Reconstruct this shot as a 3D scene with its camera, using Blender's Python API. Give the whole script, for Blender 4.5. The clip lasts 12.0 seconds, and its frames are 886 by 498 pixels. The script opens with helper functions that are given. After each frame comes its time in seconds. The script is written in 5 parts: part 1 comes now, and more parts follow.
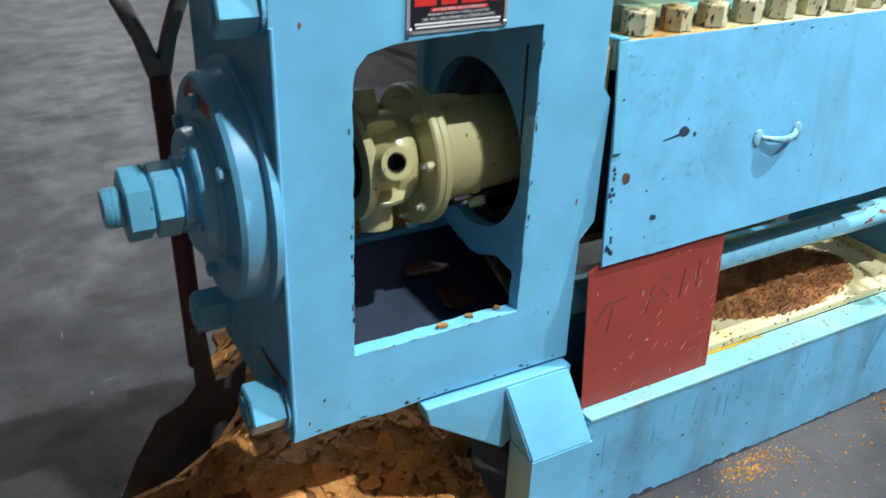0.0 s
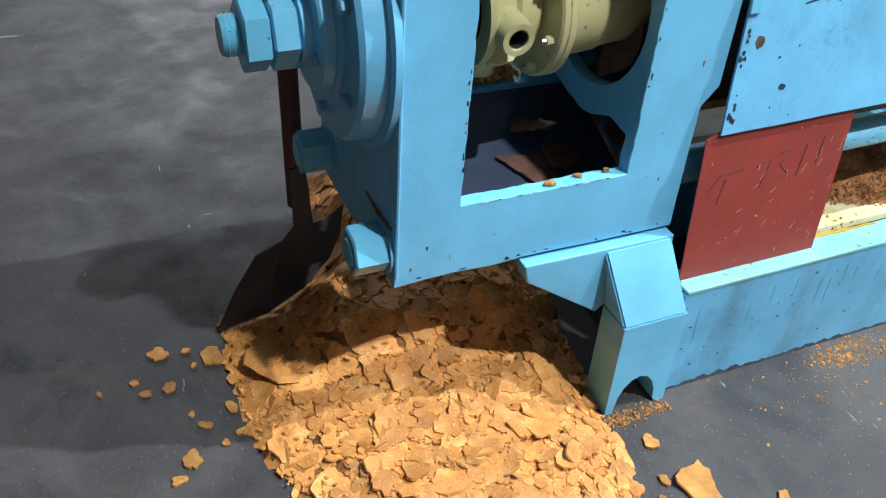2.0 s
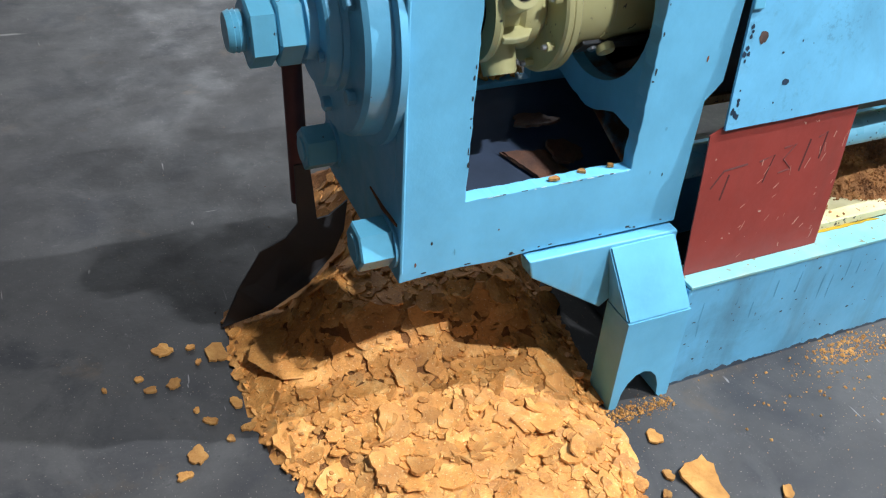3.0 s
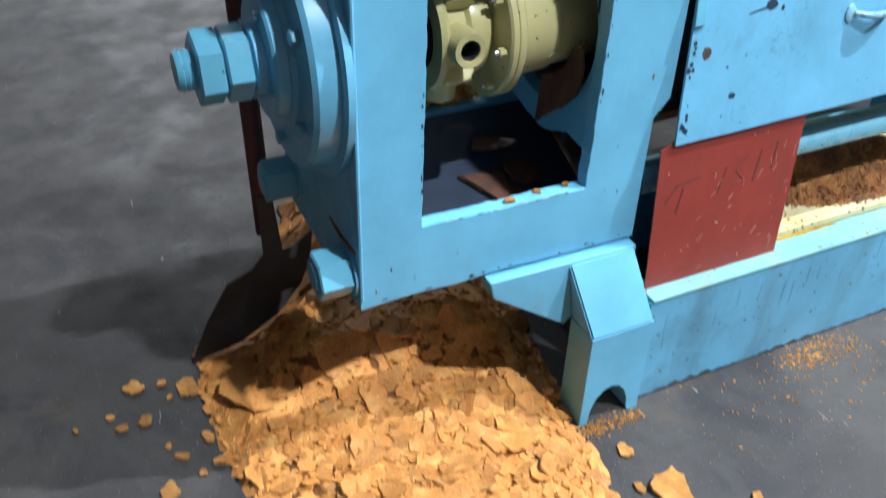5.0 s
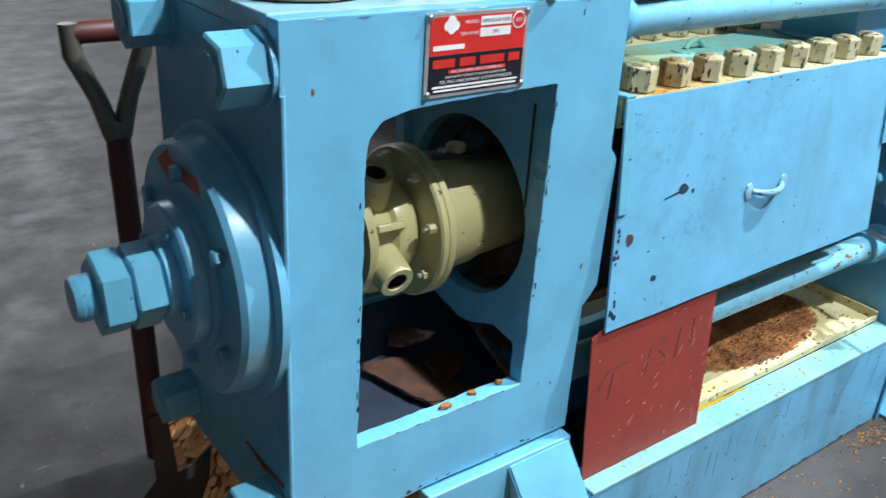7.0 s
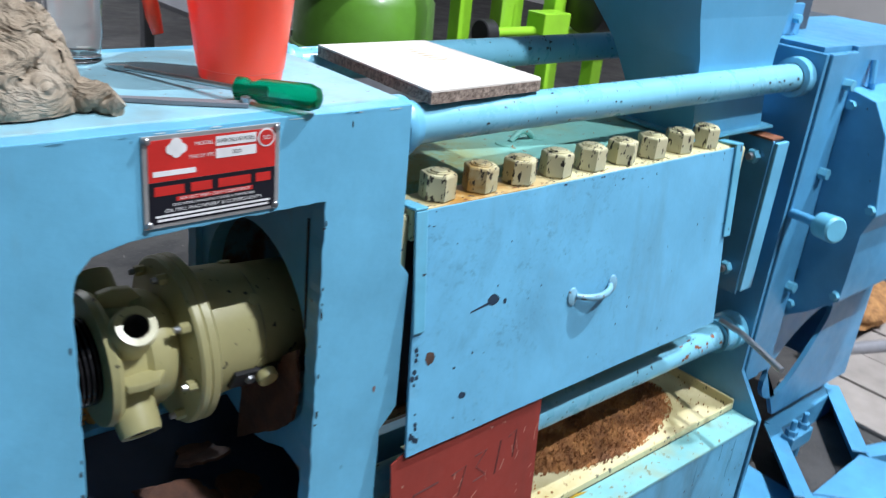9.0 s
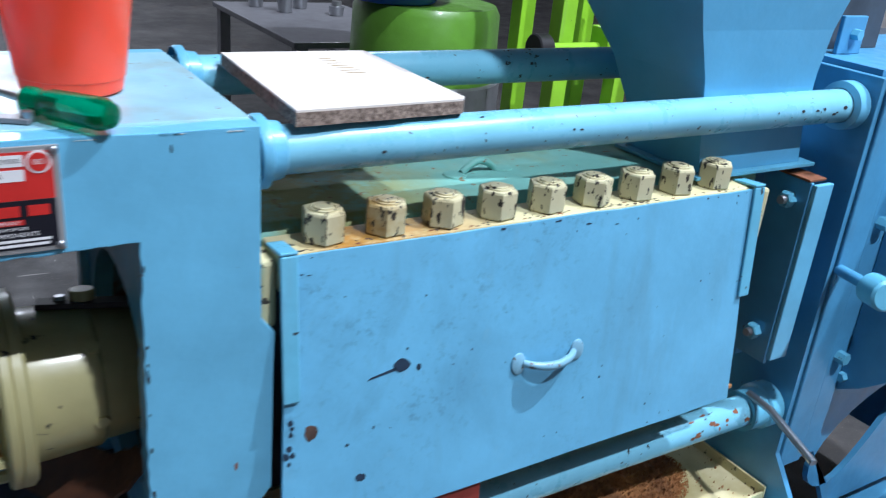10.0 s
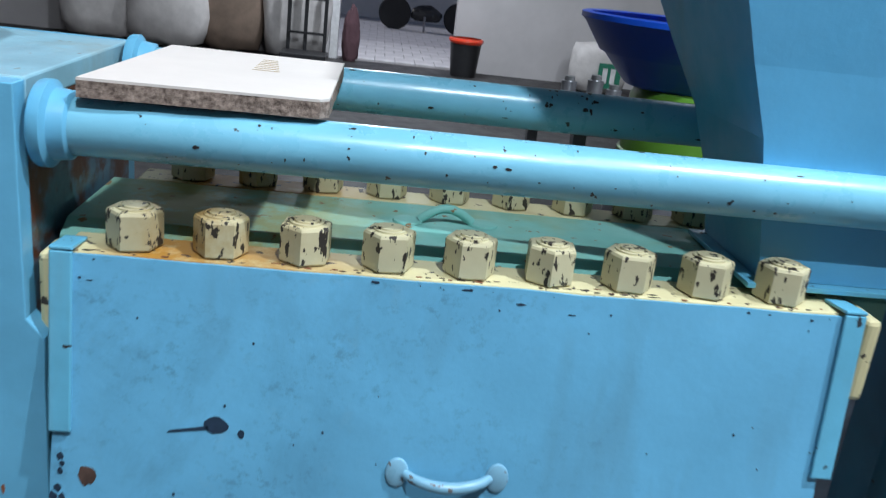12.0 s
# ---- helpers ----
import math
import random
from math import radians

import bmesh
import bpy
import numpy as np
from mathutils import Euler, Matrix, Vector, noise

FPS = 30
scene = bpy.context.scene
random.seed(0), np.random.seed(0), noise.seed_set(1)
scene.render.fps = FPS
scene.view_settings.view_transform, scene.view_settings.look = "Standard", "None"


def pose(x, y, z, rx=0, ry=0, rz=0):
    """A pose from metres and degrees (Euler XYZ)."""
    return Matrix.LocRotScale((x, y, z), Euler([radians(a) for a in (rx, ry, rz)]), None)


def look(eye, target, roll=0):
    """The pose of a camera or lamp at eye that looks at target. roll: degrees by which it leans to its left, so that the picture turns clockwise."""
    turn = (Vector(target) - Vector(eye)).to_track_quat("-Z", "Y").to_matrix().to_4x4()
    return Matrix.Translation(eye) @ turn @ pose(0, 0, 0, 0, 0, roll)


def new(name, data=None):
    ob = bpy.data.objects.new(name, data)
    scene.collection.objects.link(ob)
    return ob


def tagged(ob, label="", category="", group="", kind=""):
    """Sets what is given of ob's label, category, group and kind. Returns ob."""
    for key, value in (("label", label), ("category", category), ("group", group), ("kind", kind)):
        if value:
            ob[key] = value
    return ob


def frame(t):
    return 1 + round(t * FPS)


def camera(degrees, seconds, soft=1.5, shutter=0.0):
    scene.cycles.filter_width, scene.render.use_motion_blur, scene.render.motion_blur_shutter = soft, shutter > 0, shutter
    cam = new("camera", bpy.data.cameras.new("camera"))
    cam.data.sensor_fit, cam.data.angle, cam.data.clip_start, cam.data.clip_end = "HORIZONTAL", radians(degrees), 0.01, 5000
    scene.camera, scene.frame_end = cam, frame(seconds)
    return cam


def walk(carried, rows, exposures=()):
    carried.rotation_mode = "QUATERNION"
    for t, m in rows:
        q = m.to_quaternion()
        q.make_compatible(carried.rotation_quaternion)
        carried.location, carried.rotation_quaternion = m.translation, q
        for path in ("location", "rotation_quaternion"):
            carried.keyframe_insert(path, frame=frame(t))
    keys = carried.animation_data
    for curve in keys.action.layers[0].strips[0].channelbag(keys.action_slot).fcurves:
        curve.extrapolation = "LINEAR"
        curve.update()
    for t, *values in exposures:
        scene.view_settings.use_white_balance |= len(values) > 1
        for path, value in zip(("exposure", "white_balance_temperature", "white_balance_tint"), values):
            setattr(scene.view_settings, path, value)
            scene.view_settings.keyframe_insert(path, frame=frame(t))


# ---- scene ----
import collections

cam = camera(54.5, 12.0, soft=1.2, shutter=0.4)
PATH = [
    (0, (-0.374, -1.136, 1.404), (0.517, 0.395, 0.476), 2.0),
    (0.5, (-0.398, -1.111, 1.394), (0.405, 0.401, 0.36), 2.8),
    (1, (-0.417, -1.101, 1.38), (0.34, 0.388, 0.28), 3.4),
    (1.5, (-0.42, -1.094, 1.369), (0.302, 0.368, 0.211), 3.8),
    (2, (-0.43, -1.093, 1.362), (0.26, 0.356, 0.168), 3.9),
    (2.5, (-0.436, -1.098, 1.359), (0.255, 0.351, 0.167), 3.8),
    (3, (-0.44, -1.096, 1.359), (0.249, 0.351, 0.163), 3.8),
    (4.8, (-0.38, -1.14, 1.377), (0.303, 0.286, 0.153), 1.3),
    (5, (-0.398, -1.127, 1.379), (0.326, 0.335, 0.222), 1.7),
    (5.5, (-0.4, -1.111, 1.394), (0.386, 0.425, 0.383), -0.9),
    (6, (-0.407, -1.078, 1.388), (0.429, 0.456, 0.415), -0.1),
    (6.5, (-0.438, -0.981, 1.405), (0.481, 0.533, 0.475), 1.4),
    (6.7, (-0.452, -0.954, 1.402), (0.548, 0.529, 0.508), 2.6),
    (8.3, (-0.428, -0.839, 1.479), (0.883, 0.433, 0.663), 1.8),
    (8.5, (-0.383, -0.841, 1.482), (0.938, 0.419, 0.665), 2.1),
    (9, (-0.151, -0.919, 1.506), (1.085, 0.438, 0.714), 6.1),
    (9.5, (0.041, -0.961, 1.497), (1.059, 0.568, 0.705), 4.5),
    (10, (0.265, -0.903, 1.481), (1.279, 0.632, 0.697), 5.6),
    (10.5, (0.439, -0.88, 1.471), (1.331, 0.719, 0.665), 5.3),
    (11, (0.647, -0.914, 1.459), (1.171, 0.827, 0.625), 5.4),
    (11.5, (0.875, -0.961, 1.431), (1.131, 0.876, 0.68), 8.2),
    (12, (0.945, -0.862, 1.369), (1.14, 1.025, 0.735), 6.8),
]
EXPOSURES = [(0, 0.09, 6500, 10), (3.0, 0.18, 6400, 11), (6.5, 0.12, 6500, 11), (8.3, -0.12, 6400, 13), (9.5, -0.28, 6200, 14), (10.5, -0.48, 5850, 16), (11.2, -0.62, 5900, 15), (12, -0.70, 6200, 12)]
walk(cam, [(t, look(eye, target, roll)) for t, eye, target, roll in PATH], EXPOSURES)

# ---- light ----
world = bpy.data.worlds.new("world")
scene.world = world
world.use_nodes = True
_wn = world.node_tree
_sky = _wn.nodes.new("ShaderNodeTexSky")
_sky.sky_type = "NISHITA"
_sky.sun_disc = False
_sky.sun_elevation, _sky.sun_rotation = radians(40), radians(20)
_wn.links.new(_sky.outputs[0], _wn.nodes["Background"].inputs[0])
_wn.nodes["Background"].inputs[1].default_value = 0.15
sun = bpy.data.lights.new("sun", "SUN")
sun.energy, sun.angle, sun.color = 1.3, radians(0.6), (1.0, 0.95, 0.88)
new("sun", sun).matrix_world = pose(0, 0, 10, 0, 35, 160)


# first two lamps follow from cast shadows; the last three are added fill
LAMPS_AND_FILL = [(1.8, -3.25, 6.2, 575), (3.6, -1.25, 6.09, 600), (3.6, 4.6, 3.7, 55), (-0.8, 6.6, 3.7, 35), (1.0, 8.6, 3.7, 220)]
for tx, ty, tz, power in LAMPS_AND_FILL:
    data = bpy.data.lights.new("key_fill_light", "AREA")
    data.shape, data.size, data.size_y = "RECTANGLE", 0.24, 0.06
    data.energy, data.color = power, (0.88, 0.95, 1.0)
    new("key_fill_light", data).matrix_world = pose(tx, ty, tz)
# fill added above the two main lamps: ceiling bounce to lift the shadows
for tx, ty, tz, power in LAMPS_AND_FILL[:2]:
    data = bpy.data.lights.new("key_fill_light", "AREA")
    data.shape, data.size, data.size_y = "RECTANGLE", 0.5, 0.06
    data.energy, data.color = 0.17 * power, (0.88, 0.95, 1.0)
    new("key_fill_light", data).matrix_world = pose(tx, ty, tz + 0.07, 180)


# ---- materials ----
MATS = {}


class Nodes:
    """A short way to wire a procedural material."""

    def __init__(self, name):
        self.mat = bpy.data.materials.new(name)
        self.mat.use_nodes = True
        self.tree = self.mat.node_tree
        self.bsdf = self.tree.nodes["Principled BSDF"]
        self.at = self.node("ShaderNodeTexCoord").outputs["Object"]
        MATS[name] = self.mat

    def node(self, kind, **values):
        made = self.tree.nodes.new(kind)
        for key, value in values.items():
            made.inputs[key].default_value = value
        return made

    def link(self, a, b):
        self.tree.links.new(a, b)

    def cloud(self, scale, detail=4, rough=0.6, stretch=None, distort=0.0):
        n = self.node("ShaderNodeTexNoise", Scale=scale, Detail=detail, Roughness=rough, Distortion=distort)
        if stretch:
            m = self.node("ShaderNodeMapping")
            m.inputs["Scale"].default_value = stretch
            self.link(self.at, m.inputs[0])
            self.link(m.outputs[0], n.inputs[0])
        else:
            self.link(self.at, n.inputs[0])
        return n.outputs["Fac"]

    def ramp(self, fac, *stops):
        r = self.node("ShaderNodeValToRGB")
        while len(r.color_ramp.elements) < len(stops):
            r.color_ramp.elements.new(0.5)
        for el, (at, colour) in zip(r.color_ramp.elements, stops):
            el.position = at
            el.color = (*colour, 1) if len(colour) == 3 else colour
        self.link(fac, r.inputs[0])
        return r.outputs[0]

    def step(self, fac, low, high):
        return self.ramp(fac, (low, (0, 0, 0)), (high, (1, 1, 1)))

    def mix(self, fac, a, b, how="MIX"):
        m = self.node("ShaderNodeMix")
        m.data_type, m.blend_type = "RGBA", how
        for value, socket in ((fac, m.inputs[0]), (a, m.inputs[6]), (b, m.inputs[7])):
            if isinstance(value, (int, float)):
                socket.default_value = value
            elif isinstance(value, tuple):
                socket.default_value = (*value, 1)
            else:
                self.link(value, socket)
        return m.outputs[2]

    def vary(self, colour, amount=0.25):
        info = self.node("ShaderNodeObjectInfo")
        h = self.node("ShaderNodeHueSaturation")
        m = self.node("ShaderNodeMapRange")
        m.inputs[3].default_value, m.inputs[4].default_value = 1 - amount, 1 + amount
        self.link(info.outputs["Random"], m.inputs[0])
        self.link(m.outputs[0], h.inputs["Value"])
        self.link(colour, h.inputs["Color"])
        return h.outputs[0]

    def done(self, colour, rough=0.5, metal=0.0, bump=None, depth=0.1, dist=0.004, coat=0.0):
        b = self.bsdf
        for value, name in ((colour, "Base Color"), (rough, "Roughness")):
            if isinstance(value, tuple):
                b.inputs[name].default_value = (*value, 1)
            elif isinstance(value, (int, float)):
                b.inputs[name].default_value = value
            else:
                self.link(value, b.inputs[name])
        b.inputs["Metallic"].default_value = metal
        b.inputs["Coat Weight"].default_value = coat
        b.inputs["Coat Roughness"].default_value = 0.15
        if bump is not None:
            n = self.node("ShaderNodeBump", Strength=depth, Distance=dist)
            self.link(bump, n.inputs["Height"])
            self.link(n.outputs[0], b.inputs["Normal"])
        return self.mat


def painted(name, base, under=(0.05, 0.05, 0.055), chips=0.72, tone=0.16, rough=0.36, grime=(0.16, 0.2, 0.2), grime_at=0.62, oil=None, chip_size=60, chip_stretch=(1, 1, 1), smudge=0.0, smudge_side=None, coat=0.15, peel=0.16, peel_size=38):
    """Brushed enamel on steel: slow changes of tone, runs of grime, chips to dark steel."""
    n = Nodes(name)
    d = tuple(c * (1 - tone) for c in base)
    l = tuple(min(1, c * (1 + tone)) for c in base)
    colour = n.ramp(n.cloud(5.0, 5), (0.3, d), (0.7, l))
    streak = n.cloud(9.0, 4, 0.6, (1, 1, 0.22))
    colour = n.mix(n.step(streak, grime_at, grime_at + 0.2), colour, n.mix(0.45, colour, grime))
    if smudge:
        hand = n.step(n.cloud(4.5, 7, 0.68, (1, 1, 0.8), 0.8), 0.5, 0.78)
        if smudge_side is not None:
            along = n.node("ShaderNodeSeparateXYZ")
            n.link(n.at, along.inputs[0])
            hand = n.mix(1.0, hand, n.ramp(along.outputs[0], (0.0, (0.75,) * 3), (0.1, (1,) * 3), (smudge_side, (0.3,) * 3), (1.0, (0.18,) * 3)), "MULTIPLY")
            grain = n.mix(1.0, n.step(n.cloud(70, 6, 0.72), 0.53, 0.66), n.step(n.cloud(3.6, 4, 0.6), 0.44, 0.62), "MULTIPLY")
            pale = n.mix(1.0, n.step(n.cloud(28, 6, 0.7), 0.55, 0.75), n.step(n.cloud(5.2, 3, 0.6, (1, 1, 0.5)), 0.5, 0.7), "MULTIPLY")
            side_fade = n.ramp(along.outputs[0], (0.0, (1,) * 3), (smudge_side, (0.6,) * 3), (0.75, (0.15,) * 3))
            colour = n.mix(n.mix(1.0, n.mix(1.0, pale, side_fade, "MULTIPLY"), (0.4,) * 3, "MULTIPLY"), colour, (0.33, 0.42, 0.38))
            colour = n.mix(n.mix(1.0, n.mix(1.0, grain, side_fade, "MULTIPLY"), (0.55,) * 3, "MULTIPLY"), colour, (0.035, 0.09, 0.14))
        colour = n.mix(n.mix(1.0, hand, (smudge,) * 3, "MULTIPLY"), colour, tuple(c * 0.32 + 0.012 for c in base))
    if oil:
        x0, x1, oil_colour, least = oil
        xyz = n.node("ShaderNodeSeparateXYZ")
        n.link(n.at, xyz.inputs[0])
        reach = n.ramp(xyz.outputs[0], (x0 - 0.05, (0, 0, 0)), (x0 + 0.02, (1, 1, 1)), (x1 - 0.12, (0.8,) * 3), (min(1.0, x1 + 0.02), (0, 0, 0)))
        soak = n.step(n.cloud(13, 6, 0.7), least, least + 0.22)
        colour = n.mix(n.mix(1.0, reach, soak, "MULTIPLY"), colour, oil_colour)
    chip = n.step(n.cloud(chip_size, 3, 0.55, chip_stretch), chips, chips + 0.02)
    colour = n.mix(chip, colour, under)
    r = n.ramp(n.cloud(22, 4), (0.3, (rough - 0.08,) * 3), (0.75, (rough + 0.14,) * 3))
    return n.done(colour, r, 0, n.cloud(peel_size, 5), peel, 0.004, coat=coat)


BLUE = (0.135, 0.43, 0.635)
painted("blue_paint", BLUE, chips=0.76)
painted("handle_paint", (0.20, 0.42, 0.56), under=(0.12, 0.12, 0.12), chips=0.62, tone=0.2, rough=0.3, chip_size=80)
painted("blue_hopper", (0.10, 0.36, 0.58), chips=0.76, tone=0.1)
# deeper copy of the blue: shade at the drive end put into the paint
painted("blue_drive", (0.075, 0.29, 0.50), chips=0.75, tone=0.2)
painted("blue_worn", (0.12, 0.41, 0.58), under=(0.03, 0.035, 0.04), chips=0.68, tone=0.2, grime_at=0.55)
painted("cream_paint", (0.58, 0.53, 0.30), under=(0.05, 0.04, 0.03), chips=0.63, rough=0.5, coat=0.0, grime=(0.3, 0.2, 0.08), grime_at=0.56, oil=(0.70, 0.98, (0.36, 0.17, 0.02), 0.27))
painted("olive_paint", (0.43, 0.39, 0.185), under=(0.04, 0.04, 0.03), chips=0.70)
painted("green_plate_paint", (0.17, 0.43, 0.38), under=(0.2, 0.12, 0.05), chips=0.68, grime=(0.24, 0.28, 0.1), grime_at=0.5, rough=0.6, coat=0.0, oil=(0.66, 1.0, (0.25, 0.24, 0.07), 0.30))
painted("red_oxide", (0.24, 0.03, 0.02), under=(0.45, 0.3, 0.22), chips=0.72, grime=(0.12, 0.03, 0.02), rough=0.6, coat=0.0)
# lime paint darkened for the tank, its shade mixed into the colour
painted("tank_green", (0.11, 0.28, 0.03), chips=0.76)
painted("lime_paint", (0.28, 0.6, 0.03), chips=0.75)


def plain(name, colour, rough=0.5, metal=0.0, tone=0.15, scale=14.0, depth=0.1):
    n = Nodes(name)
    d, l = tuple(c * (1 - tone) for c in colour), tuple(min(1, c * (1 + tone)) for c in colour)
    return n.done(n.ramp(n.cloud(scale, 5), (0.3, d), (0.7, l)), rough, metal, n.cloud(scale * 6, 4), depth, 0.002)


plain("black_steel", (0.024, 0.024, 0.027), 0.55, 0.1)
plain("bare_steel", (0.42, 0.43, 0.45), 0.3, 0.9)
# shade inside the press is put into this colour; the floor scuff shares it
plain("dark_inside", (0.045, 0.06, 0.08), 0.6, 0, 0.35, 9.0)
plain("wall_paint", (0.52, 0.50, 0.50), 0.8, 0, 0.08, 2.0)
plain("ceiling_paint", (0.62, 0.62, 0.62), 0.85, 0, 0.06, 2.0)
plain("board_face", (0.7, 0.65, 0.6), 0.6, 0, 0.04, 9.0)
plain("red_plastic", (0.92, 0.085, 0.035), 0.32, 0, 0.04, 3.0, 0.02)
red_bsdf = MATS["red_plastic"].node_tree.nodes["Principled BSDF"]
red_bsdf.inputs["Subsurface Weight"].default_value = 0.6
red_bsdf.inputs["Subsurface Radius"].default_value = (0.05, 0.012, 0.006)
red_bsdf.inputs["Subsurface Scale"].default_value = 0.5
plain("blue_plastic", (0.01, 0.08, 0.55), 0.3, 0, 0.08, 3.0, 0.03)
plain("dark_wood", (0.09, 0.018, 0.015), 0.5, 0, 0.3, 12.0)

n = Nodes("concrete")
c = n.ramp(n.cloud(1.3, 6, 0.6, None, 0.3), (0.36, (0.02, 0.019, 0.02)), (0.48, (0.036, 0.034, 0.034)), (0.64, (0.06, 0.057, 0.056)))
c = n.mix(n.step(n.cloud(3.4, 6, 0.62, None, 0.5), 0.53, 0.66), c, (0.022, 0.022, 0.025))
c = n.mix(n.step(n.cloud(2.3, 8, 0.68, None, 0.4), 0.56, 0.72), c, (0.066, 0.063, 0.061))
c = n.mix(n.step(n.cloud(19, 6, 0.7), 0.55, 0.75), c, n.mix(0.35, c, (0.02, 0.02, 0.022)))
c = n.mix(n.step(n.cloud(8.0, 9, 0.75, None, 0.2), 0.56, 0.68), c, n.mix(0.7, c, (0.03, 0.028, 0.028)))
c = n.mix(n.step(n.cloud(14.0, 8, 0.78, None, 0.3), 0.62, 0.74), c, (0.10, 0.095, 0.09))
c = n.mix(n.step(n.cloud(4.1, 7, 0.7, None, 0.3), 0.60, 0.74), c, n.mix(0.4, c, (0.11, 0.065, 0.025)))
c = n.mix(n.step(n.cloud(70, 2, 0.5, (1, 0.12, 1), 0.6), 0.74, 0.78), c, (0.22, 0.21, 0.2))
c = n.mix(n.step(n.cloud(34, 2, 0.5, (0.1, 1, 1), 0.8), 0.76, 0.79), c, (0.2, 0.19, 0.18))
c = n.mix(n.step(n.cloud(210, 2, 0.5), 0.68, 0.74), c, (0.24, 0.21, 0.17))
c = n.mix(n.step(n.cloud(48, 3, 0.6), 0.64, 0.72), c, n.mix(0.6, c, (0.022, 0.022, 0.024)))
n.done(c, n.ramp(n.cloud(5, 6, 0.65), (0.35, (0.5,) * 3), (0.7, (0.75,) * 3)), 0, n.cloud(45, 5, 0.6), 0.22, 0.004)

n = Nodes("oil_cake")
c = n.ramp(n.cloud(16, 6, 0.65), (0.3, (0.34, 0.14, 0.03)), (0.55, (0.5, 0.24, 0.06)), (0.75, (0.62, 0.35, 0.11)))
n.done(n.vary(c, 0.28), 0.8, 0, n.cloud(80, 7, 0.75), 0.9, 0.008)

n = Nodes("board_edge")
n.done(n.ramp(n.cloud(150, 3, 0.7), (0.35, (0.10, 0.07, 0.055)), (0.7, (0.42, 0.33, 0.27))), 0.85, 0, n.cloud(160, 3), 0.5, 0.003)

painted("blue_top", (0.27, 0.51, 0.61), under=(0.16, 0.12, 0.08), chips=0.70, grime=(0.25, 0.27, 0.22), grime_at=0.52)
painted("blue_dark", (0.10, 0.32, 0.48), chips=0.75)
painted("blue_base", (0.13, 0.40, 0.60), under=(0.04, 0.05, 0.05), chips=0.68, grime=(0.06, 0.1, 0.1), grime_at=0.5, smudge=0.6)
painted("green_blue_worn", (0.2, 0.46, 0.48), under=(0.2, 0.17, 0.08), chips=0.64, grime=(0.35, 0.3, 0.1), grime_at=0.5)
painted("pipe_paint", (0.185, 0.49, 0.645), under=(0.02, 0.025, 0.03), chips=0.70, tone=0.1, rough=0.3, grime_at=0.66, peel=0.16, peel_size=34)
painted("cover_paint", (0.135, 0.42, 0.635), under=(0.03, 0.05, 0.07), chips=0.78, tone=0.12, grime=(0.10, 0.24, 0.33), grime_at=0.56, rough=0.38, smudge=0.62, smudge_side=0.42)
painted("cream_nut", (0.52, 0.48, 0.30), under=(0.03, 0.024, 0.018), chips=0.59, rough=0.45, coat=0.0, grime=(0.3, 0.24, 0.11), grime_at=0.58, oil=(0.74, 0.90, (0.36, 0.2, 0.035), 0.36), chip_size=120, chip_stretch=(1, 1, 0.42))
painted("olive_drum", (0.43, 0.39, 0.185), under=(0.03, 0.03, 0.025), chips=0.68)
plain("white_paint", (0.72, 0.72, 0.72), 0.5)
plain("grout", (0.3, 0.28, 0.28), 0.9)
plain("paver", (0.5, 0.48, 0.49), 0.8, 0, 0.2, 3.0)
plain("orange_paint", (0.42, 0.075, 0.03), 0.5)
plain("rust_dark", (0.07, 0.04, 0.03), 0.8, 0, 0.4, 60)
plain("blot_dark", (0.014, 0.032, 0.06), 0.5, 0, 0.3, 40)
plain("rust", (0.2, 0.07, 0.03), 0.85, 0, 0.4, 40)
plain("black_gloss", (0.012, 0.012, 0.014), 0.22, 0.3)
plain("plate_silver", (0.6, 0.6, 0.6), 0.3, 0.7)
plain("print_red", (0.55, 0.025, 0.02), 0.35)
plain("print_black", (0.008, 0.008, 0.014), 0.35)
plain("print_white", (0.75, 0.75, 0.75), 0.4)
plain("mark_dark", (0.085, 0.02, 0.018), 0.8)
plain("edge_pale", (0.5, 0.62, 0.66), 0.6, 0, 0.25, 60)
plain("scratch_pale", (0.5, 0.27, 0.2), 0.8)
plain("yellow_oil", (0.38, 0.24, 0.02), 0.15)
plain("black_plastic", (0.02, 0.02, 0.022), 0.4)
plain("sack_white", (0.6, 0.57, 0.55), 0.8, 0, 0.15, 6)
plain("sack_brown", (0.22, 0.16, 0.12), 0.85, 0, 0.2, 6)
plain("label_green", (0.02, 0.2, 0.12), 0.5)
plain("tyre", (0.015, 0.015, 0.016), 0.7)
plain("plank", (0.25, 0.22, 0.20), 0.8, 0, 0.25, 5)
plain("grey_table", (0.22, 0.22, 0.24), 0.4, 0.2)
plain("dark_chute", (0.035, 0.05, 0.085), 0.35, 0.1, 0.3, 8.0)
plain("orange_oil", (0.34, 0.17, 0.03), 0.35, 0, 0.35, 25)
plain("fork_steel", (0.16, 0.15, 0.13), 0.4, 0.6)
plain("purple_cloth", (0.1, 0.05, 0.06), 0.9)

n = Nodes("ring_oily")
c = n.ramp(n.cloud(7, 4), (0.35, (0.07, 0.17, 0.24)), (0.65, (0.12, 0.27, 0.37)))
c = n.mix(n.step(n.cloud(11, 6, 0.65), 0.46, 0.56), c, (0.10, 0.035, 0.015))
n.done(c, 0.3, 0, n.cloud(40, 5), 0.2, 0.004, coat=0.2)

n = Nodes("rag_cloth")
c = n.ramp(n.cloud(9, 6, 0.65), (0.3, (0.14, 0.098, 0.062)), (0.5, (0.30, 0.24, 0.175)), (0.72, (0.45, 0.385, 0.31)))
